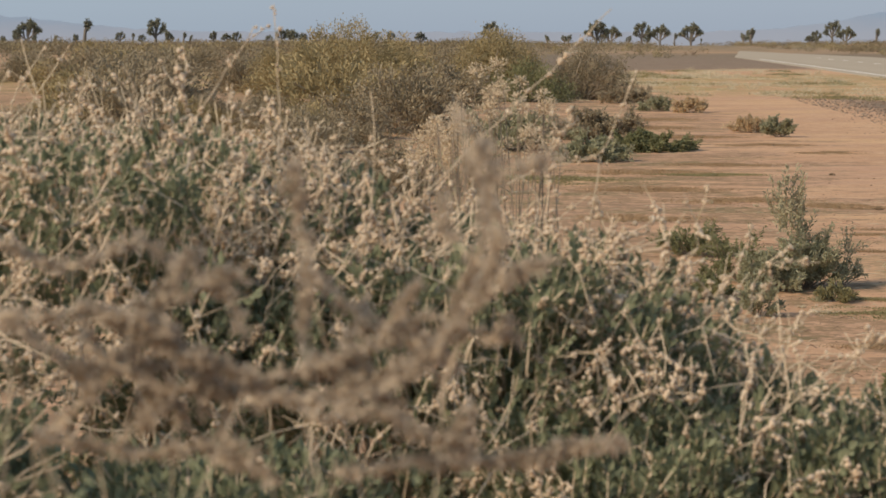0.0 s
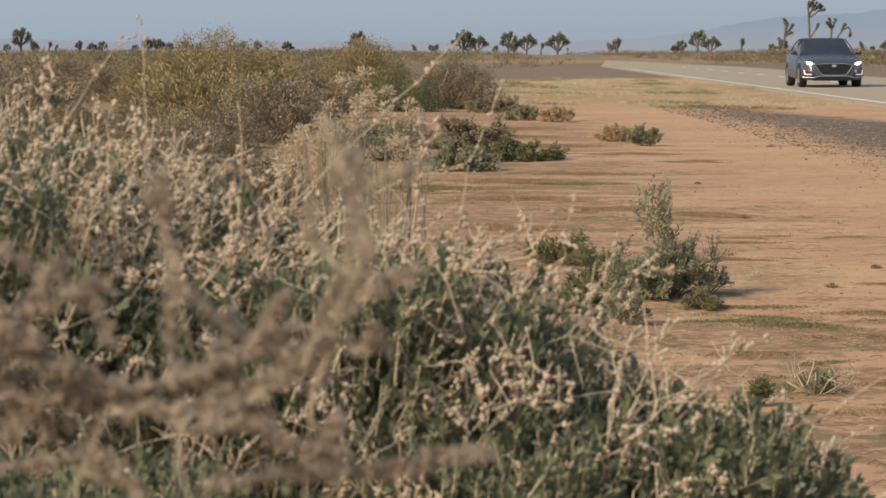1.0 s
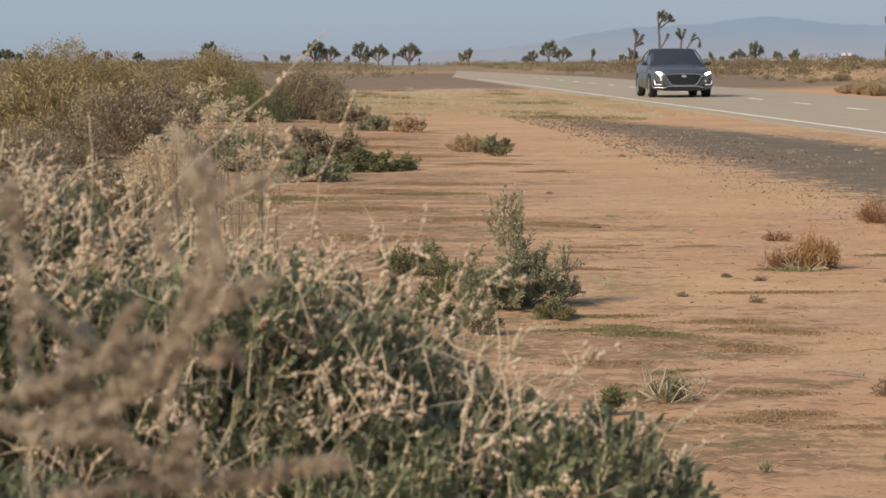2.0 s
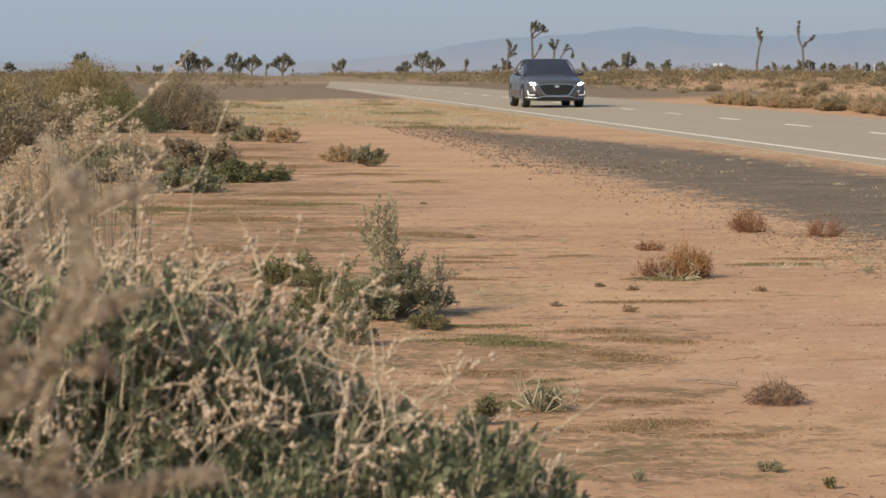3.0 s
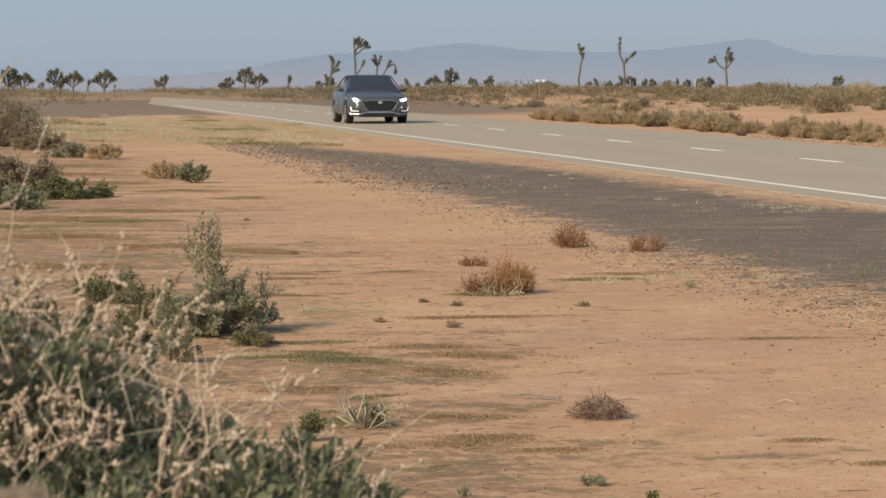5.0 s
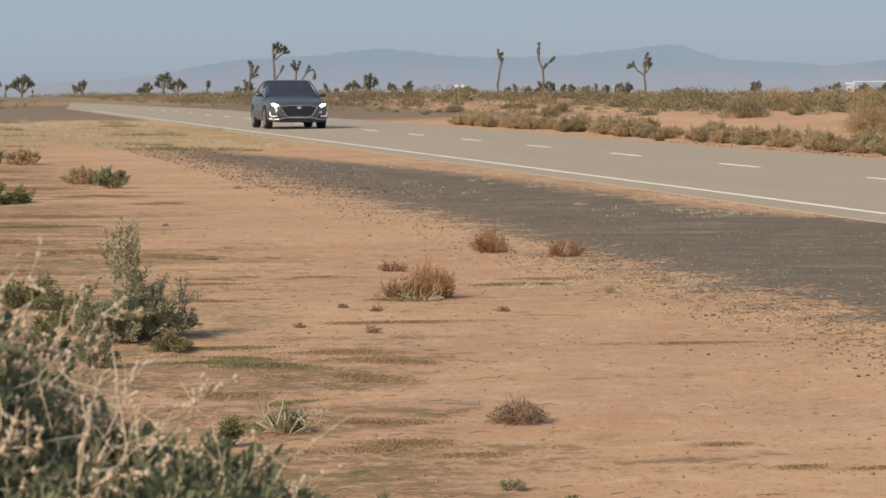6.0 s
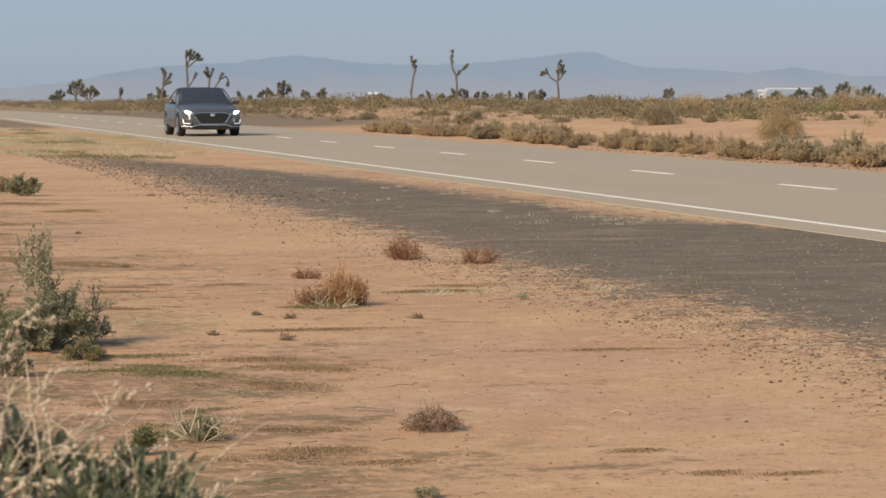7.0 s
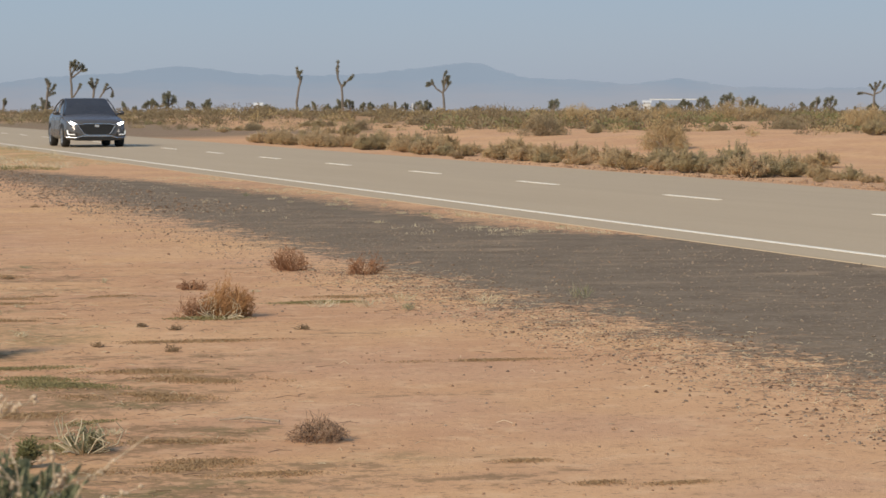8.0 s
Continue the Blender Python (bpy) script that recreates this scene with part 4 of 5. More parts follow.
# flat mats of weeds: place, half sizes, turn, green or withered
for i, (x, y, rx, ry, turn, green) in enumerate((
        (2.11, 13.6, 0.30, 0.22, -20, 1), (2.30, 13.25, 0.32, 0.18, -25, 1), (2.20, 14.2, 0.34, 0.10, 0, 1), (2.78, 13.85, 0.34, 0.14, -15, 0), (3.02, 13.35, 0.34, 0.16, -25, 0),
        (2.55, 12.7, 0.34, 0.18, -25, 0), (1.93, 12.06, 0.30, 0.12, 0, 0), (2.26, 11.68, 0.22, 0.11, 0, 1), (1.86, 11.05, 0.24, 0.22, 0, 1), (2.32, 11.0, 0.30, 0.10, -5, 0),
        (2.36, 10.36, 0.24, 0.12, -10, 0), (2.12, 10.2, 0.26, 0.11, 0, 0), (2.5, 9.95, 0.24, 0.08, 0, 0), (2.53, 27.1, 0.55, 0.35, 0, 1), (2.41, 22.9, 0.55, 0.5, 0, 0),
        (1.8, 24.5, 0.6, 0.5, 0, 0), (3.1, 22.2, 0.4, 0.3, -20, 0), (1.5, 20.5, 0.5, 0.5, 0, 0), (4.4, 32.0, 0.4, 0.4, 0, 0), (3.0, 36.5, 0.8, 0.6, 0, 0), (2.8, 40.5, 0.9, 0.9, 0, 0),
        (3.3, 44.5, 0.8, 0.9, 0, 0), (2.9, 29.3, 0.6, 0.5, 0, 0), (2.0, 27.5, 0.7, 0.6, 0, 0), (3.9, 34.0, 0.5, 0.4, 0, 0), (1.0, 26.0, 0.8, 0.7, 0, 1), (3.50, 10.05, 0.13, 0.07, 0, 0), (3.79, 9.23, 0.16, 0.06, 0, 0),
        (3.55, 9.33, 0.14, 0.06, 0, 0), (4.6, 13.9, 0.45, 0.07, -8, 0), (3.45, 15.4, 0.5, 0.10, 0, 0), (4.95, 18.4, 0.35, 0.14, 0, 1), (5.4, 18.9, 0.4, 0.14, 0, 0), (2.7, 17.2, 0.45, 0.12, -10, 0), (3.3, 19.4, 0.5, 0.15, 0, 0), (2.75, 18.8, 0.35, 0.14, 0, 0))):
    big = (rx * ry) ** 0.5
    weed_mat(x, y, rx * 1.15, ry * 1.2, turn, M_MATGREEN if green else M_MAT, "flat green mat of desert weeds" if green else "flat brown mat of withered weeds", 400 + i, min(7000, int(250 + 68000 * big * big)), 0.007 + 0.010 * big, 0.02 if green else 0.012)

# ---- scrub ----
proto_b = shrub("brown_shrub", -6.0, 52.0, 0.8, 0.8, M_BROWN, "brown low scrub bush on sand", group="scrub", clumps=110, per=44, leaf=0.06, seed=61)
proto_o = shrub("olive_shrub", -8.0, 60.0, 0.8, 0.8, M_OLIVE, "olive-brown scrub bush on sand", group="scrub", clumps=110, per=44, leaf=0.06, seed=62)
proto_s = sprig_plant("sage_shrub", 20.6, 47.0, 0.46, 0.52, M_ROADSIDE, "grey-brown sagebrush at the roadside", group="roadside sagebrush", stems=80, leaves=46, leaf=0.034, seed=63)
proto_t = sprig_plant("sage_shrub", 20.9, 50.5, 0.50, 0.54, M_ROADGREEN, "grey-green sagebrush at the roadside", group="roadside sagebrush", stems=80, leaves=46, leaf=0.034, seed=64)
proto_p = sprig_plant("sage_shrub", 20.8, 53.4, 0.46, 0.48, M_TAN, "dry tan sagebrush at the roadside", group="roadside sagebrush", stems=80, leaves=40, leaf=0.034, seed=65)
for i, (x, y, r, h) in enumerate(((44.0, 119.5, 1.2, 0.95), (28.2, 69.6, 0.66, 0.78), (60.5, 139.5, 2.0, 1.3), (57.0, 140.5, 1.5, 1.0), (38.0, 108.0, 0.6, 0.5), (47.0, 121.0, 0.9, 0.7), (52.5, 107.5, 1.3, 1.2), (55.6, 108.5, 1.2, 1.5))):
    shrub("tan_shrub", x, y, r, h, M_TAN, "rounded dry tan shrub on the dune", clumps=200, per=60, leaf=0.05 * r ** 0.5, stems=40, seed=610 + i)
random.seed(70)
for i in range(30):
    y = random.uniform(22, 44)
    x = -0.155 * y + random.uniform(0.0, 0.14) * y
    far_copy(random.choice((proto_b, proto_b, proto_o)), x, y, random.uniform(0.4, 0.75), random.uniform(0, 360), random.uniform(0.8, 1.0))
for i in range(40):
    y = random.uniform(34, 120)
    x = -0.155 * y + random.uniform(0.0, 0.17) * y
    far_copy(random.choice((proto_b, proto_b, proto_o)), x, y, random.uniform(0.7, 1.5), random.uniform(0, 360), random.uniform(0.7, 1.0))
for i in range(168):
    y = 35 + i * 0.36 + random.uniform(-0.4, 0.4)
    x = along(9.1 + random.uniform(-0.5, 0.5) + random.choice((0, 0, 1.2)), y)[0]
    if noise.noise((y * 0.55, 3.0, 0.0)) < -0.18:
        continue
    far_copy(random.choice((proto_s, proto_s, proto_t, proto_p, proto_p)), x, y, random.choice((0.35, 0.5, 0.6, 0.75, 0.9, 1.1)) * (0.55 if y < 47 else 1.0), random.uniform(0, 360), random.uniform(0.8, 1.1))
for i in range(120):
    y = random.uniform(52, 150)
    x = along(random.uniform(13, 52), y)[0]
    far_copy(random.choice((proto_s, proto_t, proto_p, proto_b)), x, y, random.uniform(0.4, 1.2), random.uniform(0, 360), random.uniform(0.6, 1.0))


def far_scrub(name, mat, n, seed, label, near=130, far=420, big=0.85, right=False):
    """Low scrub over the far plain."""
    random.seed(seed)
    sh = Shell()
    for _ in range(n):
        d = near + (far - near) * math.sqrt(random.random())
        a = radians(random.uniform(-11, 29))
        x, y = d * math.sin(a), d * math.cos(a)
        if -9 < road_s(x, y) < 14 and y < 150 or -0.8 < road_s(x, y) < 8.4:
            continue
        if right and road_s(x, y) < 12:
            continue
        r = random.uniform(0.3 * big, big)
        h = r * random.uniform(0.6, 1.0)
        z = height(x, y)
        for _ in range(80 if right else 60):
            p = dome_point(r, h, 0.2 if right else 0.5)
            sh.leaf(Vector((x, y, z)) + p, p + rv(0.4 * r), (0.20 if right else 0.15) * big, (0.085 if right else 0.07) * big)
    tagged(new(name, sh.mesh(name, mat)), label, "scrub", kind="stuff")


def scrub_belt(name, mat, n, seed, label, near, far, lo=0.35, hi=1.0, south=-11.0, north=29.0):
    """A belt of low bushes, each a dome of small leaf sprays."""
    random.seed(seed)
    sh = Shell()
    while n > 0:
        d = near + (far - near) * random.random() ** 1.2
        a = radians(random.uniform(south, north))
        x, y = d * math.sin(a), d * math.cos(a)
        if -14 < road_s(x, y) < 11:
            continue
        n -= 1
        r = random.uniform(lo, hi)
        h = r * random.uniform(0.6, 0.95)
        z = height(x, y) - 0.05
        for _ in range(int(70 + 70 * r)):
            p = dome_point(r, h, 0.55)
            sh.leaf(Vector((x, y, z)) + p, p + rv(0.5 * r), 0.16 * random.uniform(0.7, 1.3), 0.07)
    tagged(new(name, sh.mesh(name, mat)), label, "scrub", kind="stuff")


scrub_belt("far_scrub", M_SCRUB, 620, 181, "brown low scrub behind the gravel clearing", 162, 240, 0.4, 1.25)
scrub_belt("far_scrub", M_OLIVE, 240, 182, "olive-brown low scrub behind the gravel clearing", 165, 280)
scrub_belt("far_scrub", M_DEAD, 90, 183, "dark dead scrub behind the gravel clearing", 170, 260, 0.3, 0.7)
scrub_belt("scrub", M_GREEN, 90, 184, "green scrub along the top of the dune", 110, 190, 0.35, 0.9, 17.0, 29.0)
scrub_belt("scrub", M_SCRUB, 130, 185, "brown scrub along the top of the dune", 110, 190, 0.35, 0.9, 17.0, 29.0)
far_scrub("far_scrub", M_SCRUB, 2400, 81, "brown low scrub over the plain")
far_scrub("far_scrub", M_DEAD, 600, 82, "dark dead low scrub over the plain")
far_scrub("far_scrub", M_OLIVE, 900, 83, "olive-brown low scrub over the plain")
far_scrub("far_scrub", M_OLIVE, 260, 87, "olive low scrub over the plain")
far_scrub("scrub", M_SCRUB, 600, 84, "brown low scrub on the sand", 75, 190, 0.34, True)
far_scrub("scrub", M_TAN, 420, 85, "dry tan low scrub on the sand", 60, 190, 0.4, True)
far_scrub("scrub", M_GREEN, 260, 86, "green low scrub on the sand", 90, 260, 0.5, True)


# ---- joshua trees ----
def joshua(name, az, dist, limbs, label, seed, scale=1.0, thick=0.17, blades=60, tuft=0.72):
    """limbs: lists of points in metres (across, up); each limb ends in a rosette of stiff blades."""
    random.seed(seed)
    x, y = dist * math.sin(radians(az)), dist * math.cos(radians(az))
    ob = thing(name, x, y, height(x, y) - 0.05, label, "joshua tree", "joshua trees", -az)
    tr, cr = Shell(), Shell()
    for limb in limbs:
        depth = random.uniform(-0.4, 0.4)
        n = len(limb)
        pts = [Vector((px, depth * (k / max(n - 1, 1)) * (0 if limb is limbs[0] else 1), pz)) * scale for k, (px, pz) in enumerate(limb)]
        fine = []
        for k in range(n - 1):
            fine += [pts[k].lerp(pts[k + 1], f) + rv(0.03) for f in (0, 0.5)]
        fine.append(pts[-1])
        t0 = thick * (1.0 if limb is limbs[0] else 0.72)
        tr.tube(fine, [t0 * (1 - 0.35 * k / len(fine)) for k in range(len(fine))], 7)
        for c, rad in ((pts[-1], 0.42 * tuft), (pts[-1].lerp(pts[-2], 0.3), 0.38 * tuft), (pts[-1].lerp(pts[-2], 0.6), 0.33 * tuft)):
            for _ in range(blades):
                d = rv(1).normalized() + (pts[-1] - pts[-2]).normalized() * 0.35
                cr.leaf(c, d, rad * random.uniform(0.8, 1.25), 0.07 if blades > 40 else 0.11)
    part("trunk", tr, M_BARK, ob)
    part("crown", cr, M_BLADE, ob)
    return ob


joshua("joshua_tree", 10.08, 380, [[(0, 0), (-0.1, 2.6), (-0.25, 4.2), (0.0, 5.2), (0.5, 5.9)], [(-0.2, 4.4), (-0.3, 5.6), (0.15, 6.4)], [(0.0, 4.6), (0.9, 5.3), (1.6, 5.5)], [(-0.05, 5.2), (0.7, 6.3)], [(0, 2.2), (0.6, 3.0), (0.9, 3.7)], [(0.5, 5.4), (1.1, 6.1)], [(-0.3, 5.4), (-0.2, 6.4)], [(0.9, 5.3), (1.3, 5.9)], [(0.15, 5.6), (0.3, 6.6)]], "tall joshua tree with forked upright arms", 91, 1.1)
joshua("joshua_tree", 9.52, 380, [[(0, 0), (0.2, 1.4), (0.3, 2.6), (0.6, 3.6)], [(0.3, 2.4), (1.0, 3.1)], [(0.35, 2.6), (0.4, 3.9)], [(0.3, 2.2), (1.1, 2.6)], [(0.1, 1.0), (-0.4, 1.9)], [(0.4, 3.2), (0.2, 4.1)], [(0.8, 2.9), (1.2, 3.5)]], "small leaning joshua tree with arms", 92, 1.15)
joshua("joshua_tree", 10.50, 370, [[(0, 0), (-0.1, 2.0), (0.05, 3.2), (-0.3, 4.2)], [(0.05, 3.0), (0.4, 4.1)], [(-0.05, 3.1), (-0.5, 3.8)], [(0.2, 0), (0.6, 2.0), (1.3, 3.0), (1.9, 3.3), (2.2, 2.9), (2.1, 2.3)], [(1.0, 2.6), (1.5, 3.6)]], "joshua tree with one drooping arm", 93, 1.12)
joshua("joshua_tree", 14.58, 385, [[(0, 0), (0.0, 1.5), (0.15, 3.0), (0.45, 4.0), (0.2, 5.2)], [(0.3, 3.6), (0.5, 4.6)], [(0.15, 4.6), (0.0, 5.7)], [(0.2, 4.8), (0.55, 5.3)]], "slim joshua tree with one bent trunk", 94, 1.12)
joshua("joshua_tree", 15.5, 385, [[(0, 0), (0.0, 2.0), (-0.1, 3.6), (-0.6, 4.6), (-0.55, 6.6)], [(-0.1, 3.6), (0.6, 4.2), (1.1, 4.6)], [(-0.05, 3.4), (0.3, 4.0)], [(0.6, 4.2), (1.3, 4.9)], [(0.1, 1.2), (0.5, 1.8)], [(-0.6, 4.8), (-0.65, 5.8)]], "joshua tree with one tall spike arm", 95, 1.1)
joshua("joshua_tree", 17.56, 390, [[(0, 0), (-0.05, 1.6), (-0.15, 2.8), (0.1, 3.9), (0.3, 4.8)], [(-0.15, 2.8), (-0.9, 3.3), (-1.5, 3.9), (-2.0, 4.0)], [(-1.3, 3.7), (-1.5, 4.3)], [(-1.5, 3.9), (-2.1, 3.7)], [(0.0, 3.0), (0.4, 3.5), (0.45, 4.4)], [(0.1, 3.9), (-0.1, 4.7), (0.25, 5.4)], [(0.1, 4.0), (0.6, 4.8)], [(-0.05, 3.2), (-0.15, 4.2)], [(0.3, 3.5), (0.7, 4.1)]], "wide joshua tree with forked arms", 96, 1.12)
joshua("joshua_tree", 26.2, 380, [[(0, 0), (-0.05, 1.6), (0.1, 2.9), (0.2, 4.2)], [(0, 2.6), (-1.2, 3.0), (-2.0, 2.9)], [(0.1, 2.8), (1.0, 3.3), (1.4, 4.0)], [(0.1, 3.2), (0.8, 4.4)], [(0.1, 3.2), (-0.5, 4.0)]], "wide joshua tree with forked arms", 97)

bushy_a = joshua("joshua_tree", 5.0, 360, [[(0, 0), (0, 0.7), (0.15, 1.3), (0.2, 2.0)], [(0, 0.6), (-0.6, 1.1), (-1.0, 1.8)], [(0, 0.7), (0.7, 1.2), (1.0, 2.0)], [(0.1, 1.1), (0.4, 1.8), (0.5, 2.5)], [(-0.35, 0.9), (-0.4, 1.6), (-0.5, 2.3)], [(0.4, 1.0), (1.0, 1.4), (1.35, 1.7)], [(0, 1.0), (0.0, 1.7), (-0.05, 2.4)], [(-0.5, 1.0), (-1.1, 1.3), (-1.35, 1.5)], [(0.6, 1.2), (0.75, 1.8), (0.8, 2.3)], [(-0.7, 1.3), (-0.8, 2.0)], [(0.2, 1.3), (0.3, 2.7)]], "low bushy many-armed joshua tree", 98, blades=30, tuft=1.0, thick=0.14)
bushy_b = joshua("joshua_tree", 0.95, 370, [[(0, 0), (0.05, 1.0), (0.1, 1.7), (0.05, 2.4)], [(0, 0.9), (-0.5, 1.4), (-0.7, 2.1)], [(0.05, 1.0), (0.6, 1.5), (0.9, 2.2)], [(0.1, 1.4), (0.4, 2.0), (0.5, 2.7)], [(0, 1.2), (-0.3, 1.9), (-0.3, 2.5)], [(0.4, 1.4), (0.9, 1.7)], [(-0.3, 1.2), (-0.8, 1.5)]], "small bushy dark joshua tree", 99, blades=28, tuft=1.0, thick=0.14)
upright = joshua("joshua_tree", 6.2, 380, [[(0, 0), (0.05, 1.4), (0.2, 2.2)], [(0.05, 1.2), (0.4, 1.9)]], "small upright slim joshua tree", 100, blades=26, tuft=0.9)
random.seed(101)
for az, d, sc, src in ((-8.35, 300, 0.95, bushy_a), (-7.2, 330, 1.25, upright), (-5.8, 300, 1.0, bushy_b), (3.1, 330, 1.0, bushy_a), (3.4, 345, 0.8, bushy_a), (4.0, 350, 1.0, bushy_b), (4.38, 350, 0.9, bushy_a), (7.82, 390, 1.15, bushy_b), (8.1, 420, 0.95, bushy_a), (8.7, 400, 1.0, upright),
                       (11.63, 420, 0.85, bushy_a), (11.98, 430, 1.25, bushy_b), (19.78, 500, 1.0, bushy_b), (22.77, 380, 0.85, bushy_b), (23.26, 400, 1.1, bushy_b), (23.55, 400, 0.9, upright), (23.75, 400, 0.95, bushy_b), (25.06, 380, 1.0, upright), (25.32, 390, 0.9, bushy_b)):
    far_copy(src, d * math.sin(radians(az)), d * math.cos(radians(az)), sc, random.uniform(-40, 40))
for i in range(110):
    az, d = random.uniform(-9, 27), random.uniform(470, 900)
    far_copy(random.choice((bushy_a, bushy_b, bushy_b, upright)), d * math.sin(radians(az)), d * math.cos(radians(az)), random.uniform(0.6, 1.2) * d / 600, random.uniform(0, 360))


# ---- the car ----
M_PAINT = plain("grey_car_paint", (0.118, 0.107, 0.10), (0.13, 0.118, 0.11), 3, 0.25, 0.45, bump=0)
M_GLASS = plain("tinted_glass", (0.03, 0.03, 0.034), (0.04, 0.04, 0.044), 3, 0.06, bump=0)
M_BLACK = plain("black_plastic", (0.012, 0.012, 0.013), (0.022, 0.022, 0.023), 20, 0.5, bump=0)
M_TYRE = plain("tyre_rubber", (0.016, 0.016, 0.016), (0.03, 0.028, 0.026), 20, 0.85)
M_CHROME = plain("chrome", (0.72, 0.72, 0.73), (0.80, 0.80, 0.81), 5, 0.15, 1.0, bump=0)
M_RIM = plain("alloy", (0.42, 0.42, 0.43), (0.5, 0.5, 0.51), 5, 0.3, 0.9, bump=0)
M_LAMP = plain("lit_lamp", (0.9, 0.9, 0.88), (0.95, 0.95, 0.93), 5, 0.2, bump=0, glow=14.0)
M_DRL = plain("lit_strip", (0.9, 0.9, 0.88), (0.95, 0.95, 0.93), 5, 0.2, bump=0, glow=0.5)


def bow(x):
    """How far the nose falls back towards its corners."""
    return 0.045 * (abs(x) / 0.74) ** 8


def slab(outline, y0, thick, drop=None, lift=0.0):
    """A plate with that outline in x and z, set on the curved nose at y0."""
    sh = Shell()
    back = [(x, y0 - bow(x) - (drop(z) if drop else 0) - thick, z) for x, z in outline]
    front = [(x, y0 - bow(x) - (drop(z) if drop else 0) + lift, z) for x, z in outline]
    sh.loft([back, front])
    return sh


def build_car(x, y, turn):
    car = thing("car", x, y, 0.022, "dark grey saloon car with its headlights on", "car", "", turn)
    # lower body: rings across the car, from nose to tail; +y is ahead
    body = Shell()
    stations = ((2.42, 0.60, 0.30, 0.66), (2.38, 0.74, 0.22, 0.72), (2.25, 0.86, 0.19, 0.79), (2.0, 0.90, 0.19, 0.84), (1.6, 0.925, 0.19, 0.90), (1.1, 0.93, 0.20, 0.96), (0.6, 0.93, 0.20, 0.985),
                (0.0, 0.932, 0.20, 0.995), (-0.8, 0.932, 0.20, 1.01), (-1.5, 0.925, 0.20, 1.03), (-2.0, 0.90, 0.22, 1.03), (-2.3, 0.84, 0.28, 1.00), (-2.42, 0.72, 0.40, 0.93))
    rings = []
    for yy, w, zb, zt in stations:
        half = [(0.0, zb), (0.6 * w, zb), (0.93 * w, zb + 0.03), (w, zb + 0.14), (w, 0.52), (0.985 * w, zt - 0.20), (0.95 * w, zt - 0.09), (0.86 * w, zt - 0.02), (0.55 * w, zt + 0.012), (0.0, zt + 0.022)]
        ring = [(px, yy, pz) for px, pz in half] + [(-px, yy, pz) for px, pz in half[-2:0:-1]]
        rings.append(ring)
    body.loft(rings)
    b = part("body", body, M_PAINT, car, smooth=True)
    # cabin
    rings = []
    for yy, wb, wt, zb, zt in ((1.06, 0.79, 0.77, 0.94, 0.965), (0.55, 0.80, 0.67, 0.96, 1.25), (0.16, 0.82, 0.61, 0.97, 1.448), (-0.35, 0.82, 0.60, 0.98, 1.460), (-0.9, 0.81, 0.59, 0.99, 1.435), (-1.4, 0.79, 0.60, 1.0, 1.27), (-1.98, 0.74, 0.66, 1.0, 1.045)):
        half = [(0, zb), (wb, zb), (wb * 0.5 + wt * 0.5 + 0.02, (zb + zt) / 2), (wt, zt - 0.012), (wt * 0.85, zt), (0, zt + 0.01)]
        rings.append([(px, yy, pz) for px, pz in half] + [(-px, yy, pz) for px, pz in half[-2:0:-1]])
    for nm, lo, hi in (("windscreen", 0, 3), ("side_glass", 2, 5), ("rear_window", 4, 7)):
        pane = Shell()
        pane.loft(rings[lo:hi])
        part(nm, pane, M_GLASS, car, "dark tinted glass")
    roof = Shell()
    rings = []
    for yy, w, zt in ((0.15, 0.605, 1.446), (-0.08, 0.61, 1.456), (-0.35, 0.605, 1.464), (-0.9, 0.595, 1.440), (-1.02, 0.58, 1.40)):
        rings.append([(-w, yy, zt - 0.025), (w, yy, zt - 0.025), (w * 0.96, yy, zt + 0.004), (0, yy, zt + 0.012), (-w * 0.96, yy, zt + 0.004)])
    roof.loft(rings)
    part("roof", roof, M_PAINT, car, smooth=True)
    for sx in (-1, 1):
        for nm, pts in (("front_pillar", [(0.825, 1.03, 0.955), (0.74, 0.55, 1.24), (0.635, 0.16, 1.44)]), ("middle_pillar", [(0.83, -0.25, 0.98), (0.74, -0.3, 1.22), (0.625, -0.33, 1.45)]), ("rear_pillar", [(0.78, -1.8, 1.02), (0.71, -1.35, 1.27), (0.61, -0.9, 1.43)])):
            sh = Shell()
            sh.tube([(sx * a, bb, c) for a, bb, c in pts], [0.026, 0.022, 0.022], 6)
            part(nm, sh, M_PAINT, car, smooth=True)
        mirror = Shell()
        mirror.loft([[(sx * (1.0 + 0.10 * ca), 0.62 + dy, 1.02 + 0.065 * sa) for ca, sa in ((math.cos(w), math.sin(w)) for w in [k * math.pi / 5 for k in range(10)])] for dy in (-0.05, 0.02)] + [[(sx * (1.0 + 0.06 * math.cos(k * math.pi / 5)), 0.70, 1.02 + 0.04 * math.sin(k * math.pi / 5)) for k in range(10)]])
        mirror.tube([(sx * 0.86, 0.62, 0.985), (sx * 0.97, 0.63, 1.0)], [0.03, 0.025], 6)
        part("wing_mirror", mirror, M_PAINT, car, smooth=True)
        lamp = slab([(sx * 0.60, 0.665), (sx * 0.80, 0.67), (sx * 0.875, 0.755), (sx * 0.86, 0.785), (sx * 0.72, 0.745), (sx * 0.56, 0.70)], 2.43, 0.12)
        hl = part("headlight", lamp, M_CHROME, car, "headlight, switched on")
        bulb = Shell()
        cx = sx * 0.735
        bulb.loft([[(cx + 1.35 * q * math.cos(k * math.pi / 6), 2.45 - bow(cx) + dy, 0.72 + q * 0.55 * math.sin(k * math.pi / 6) + sx * 0.3 * q * math.cos(k * math.pi / 6)) for k in range(12)] for q, dy in ((0.055, -0.06), (0.055, 0.0), (0.032, 0.03))])
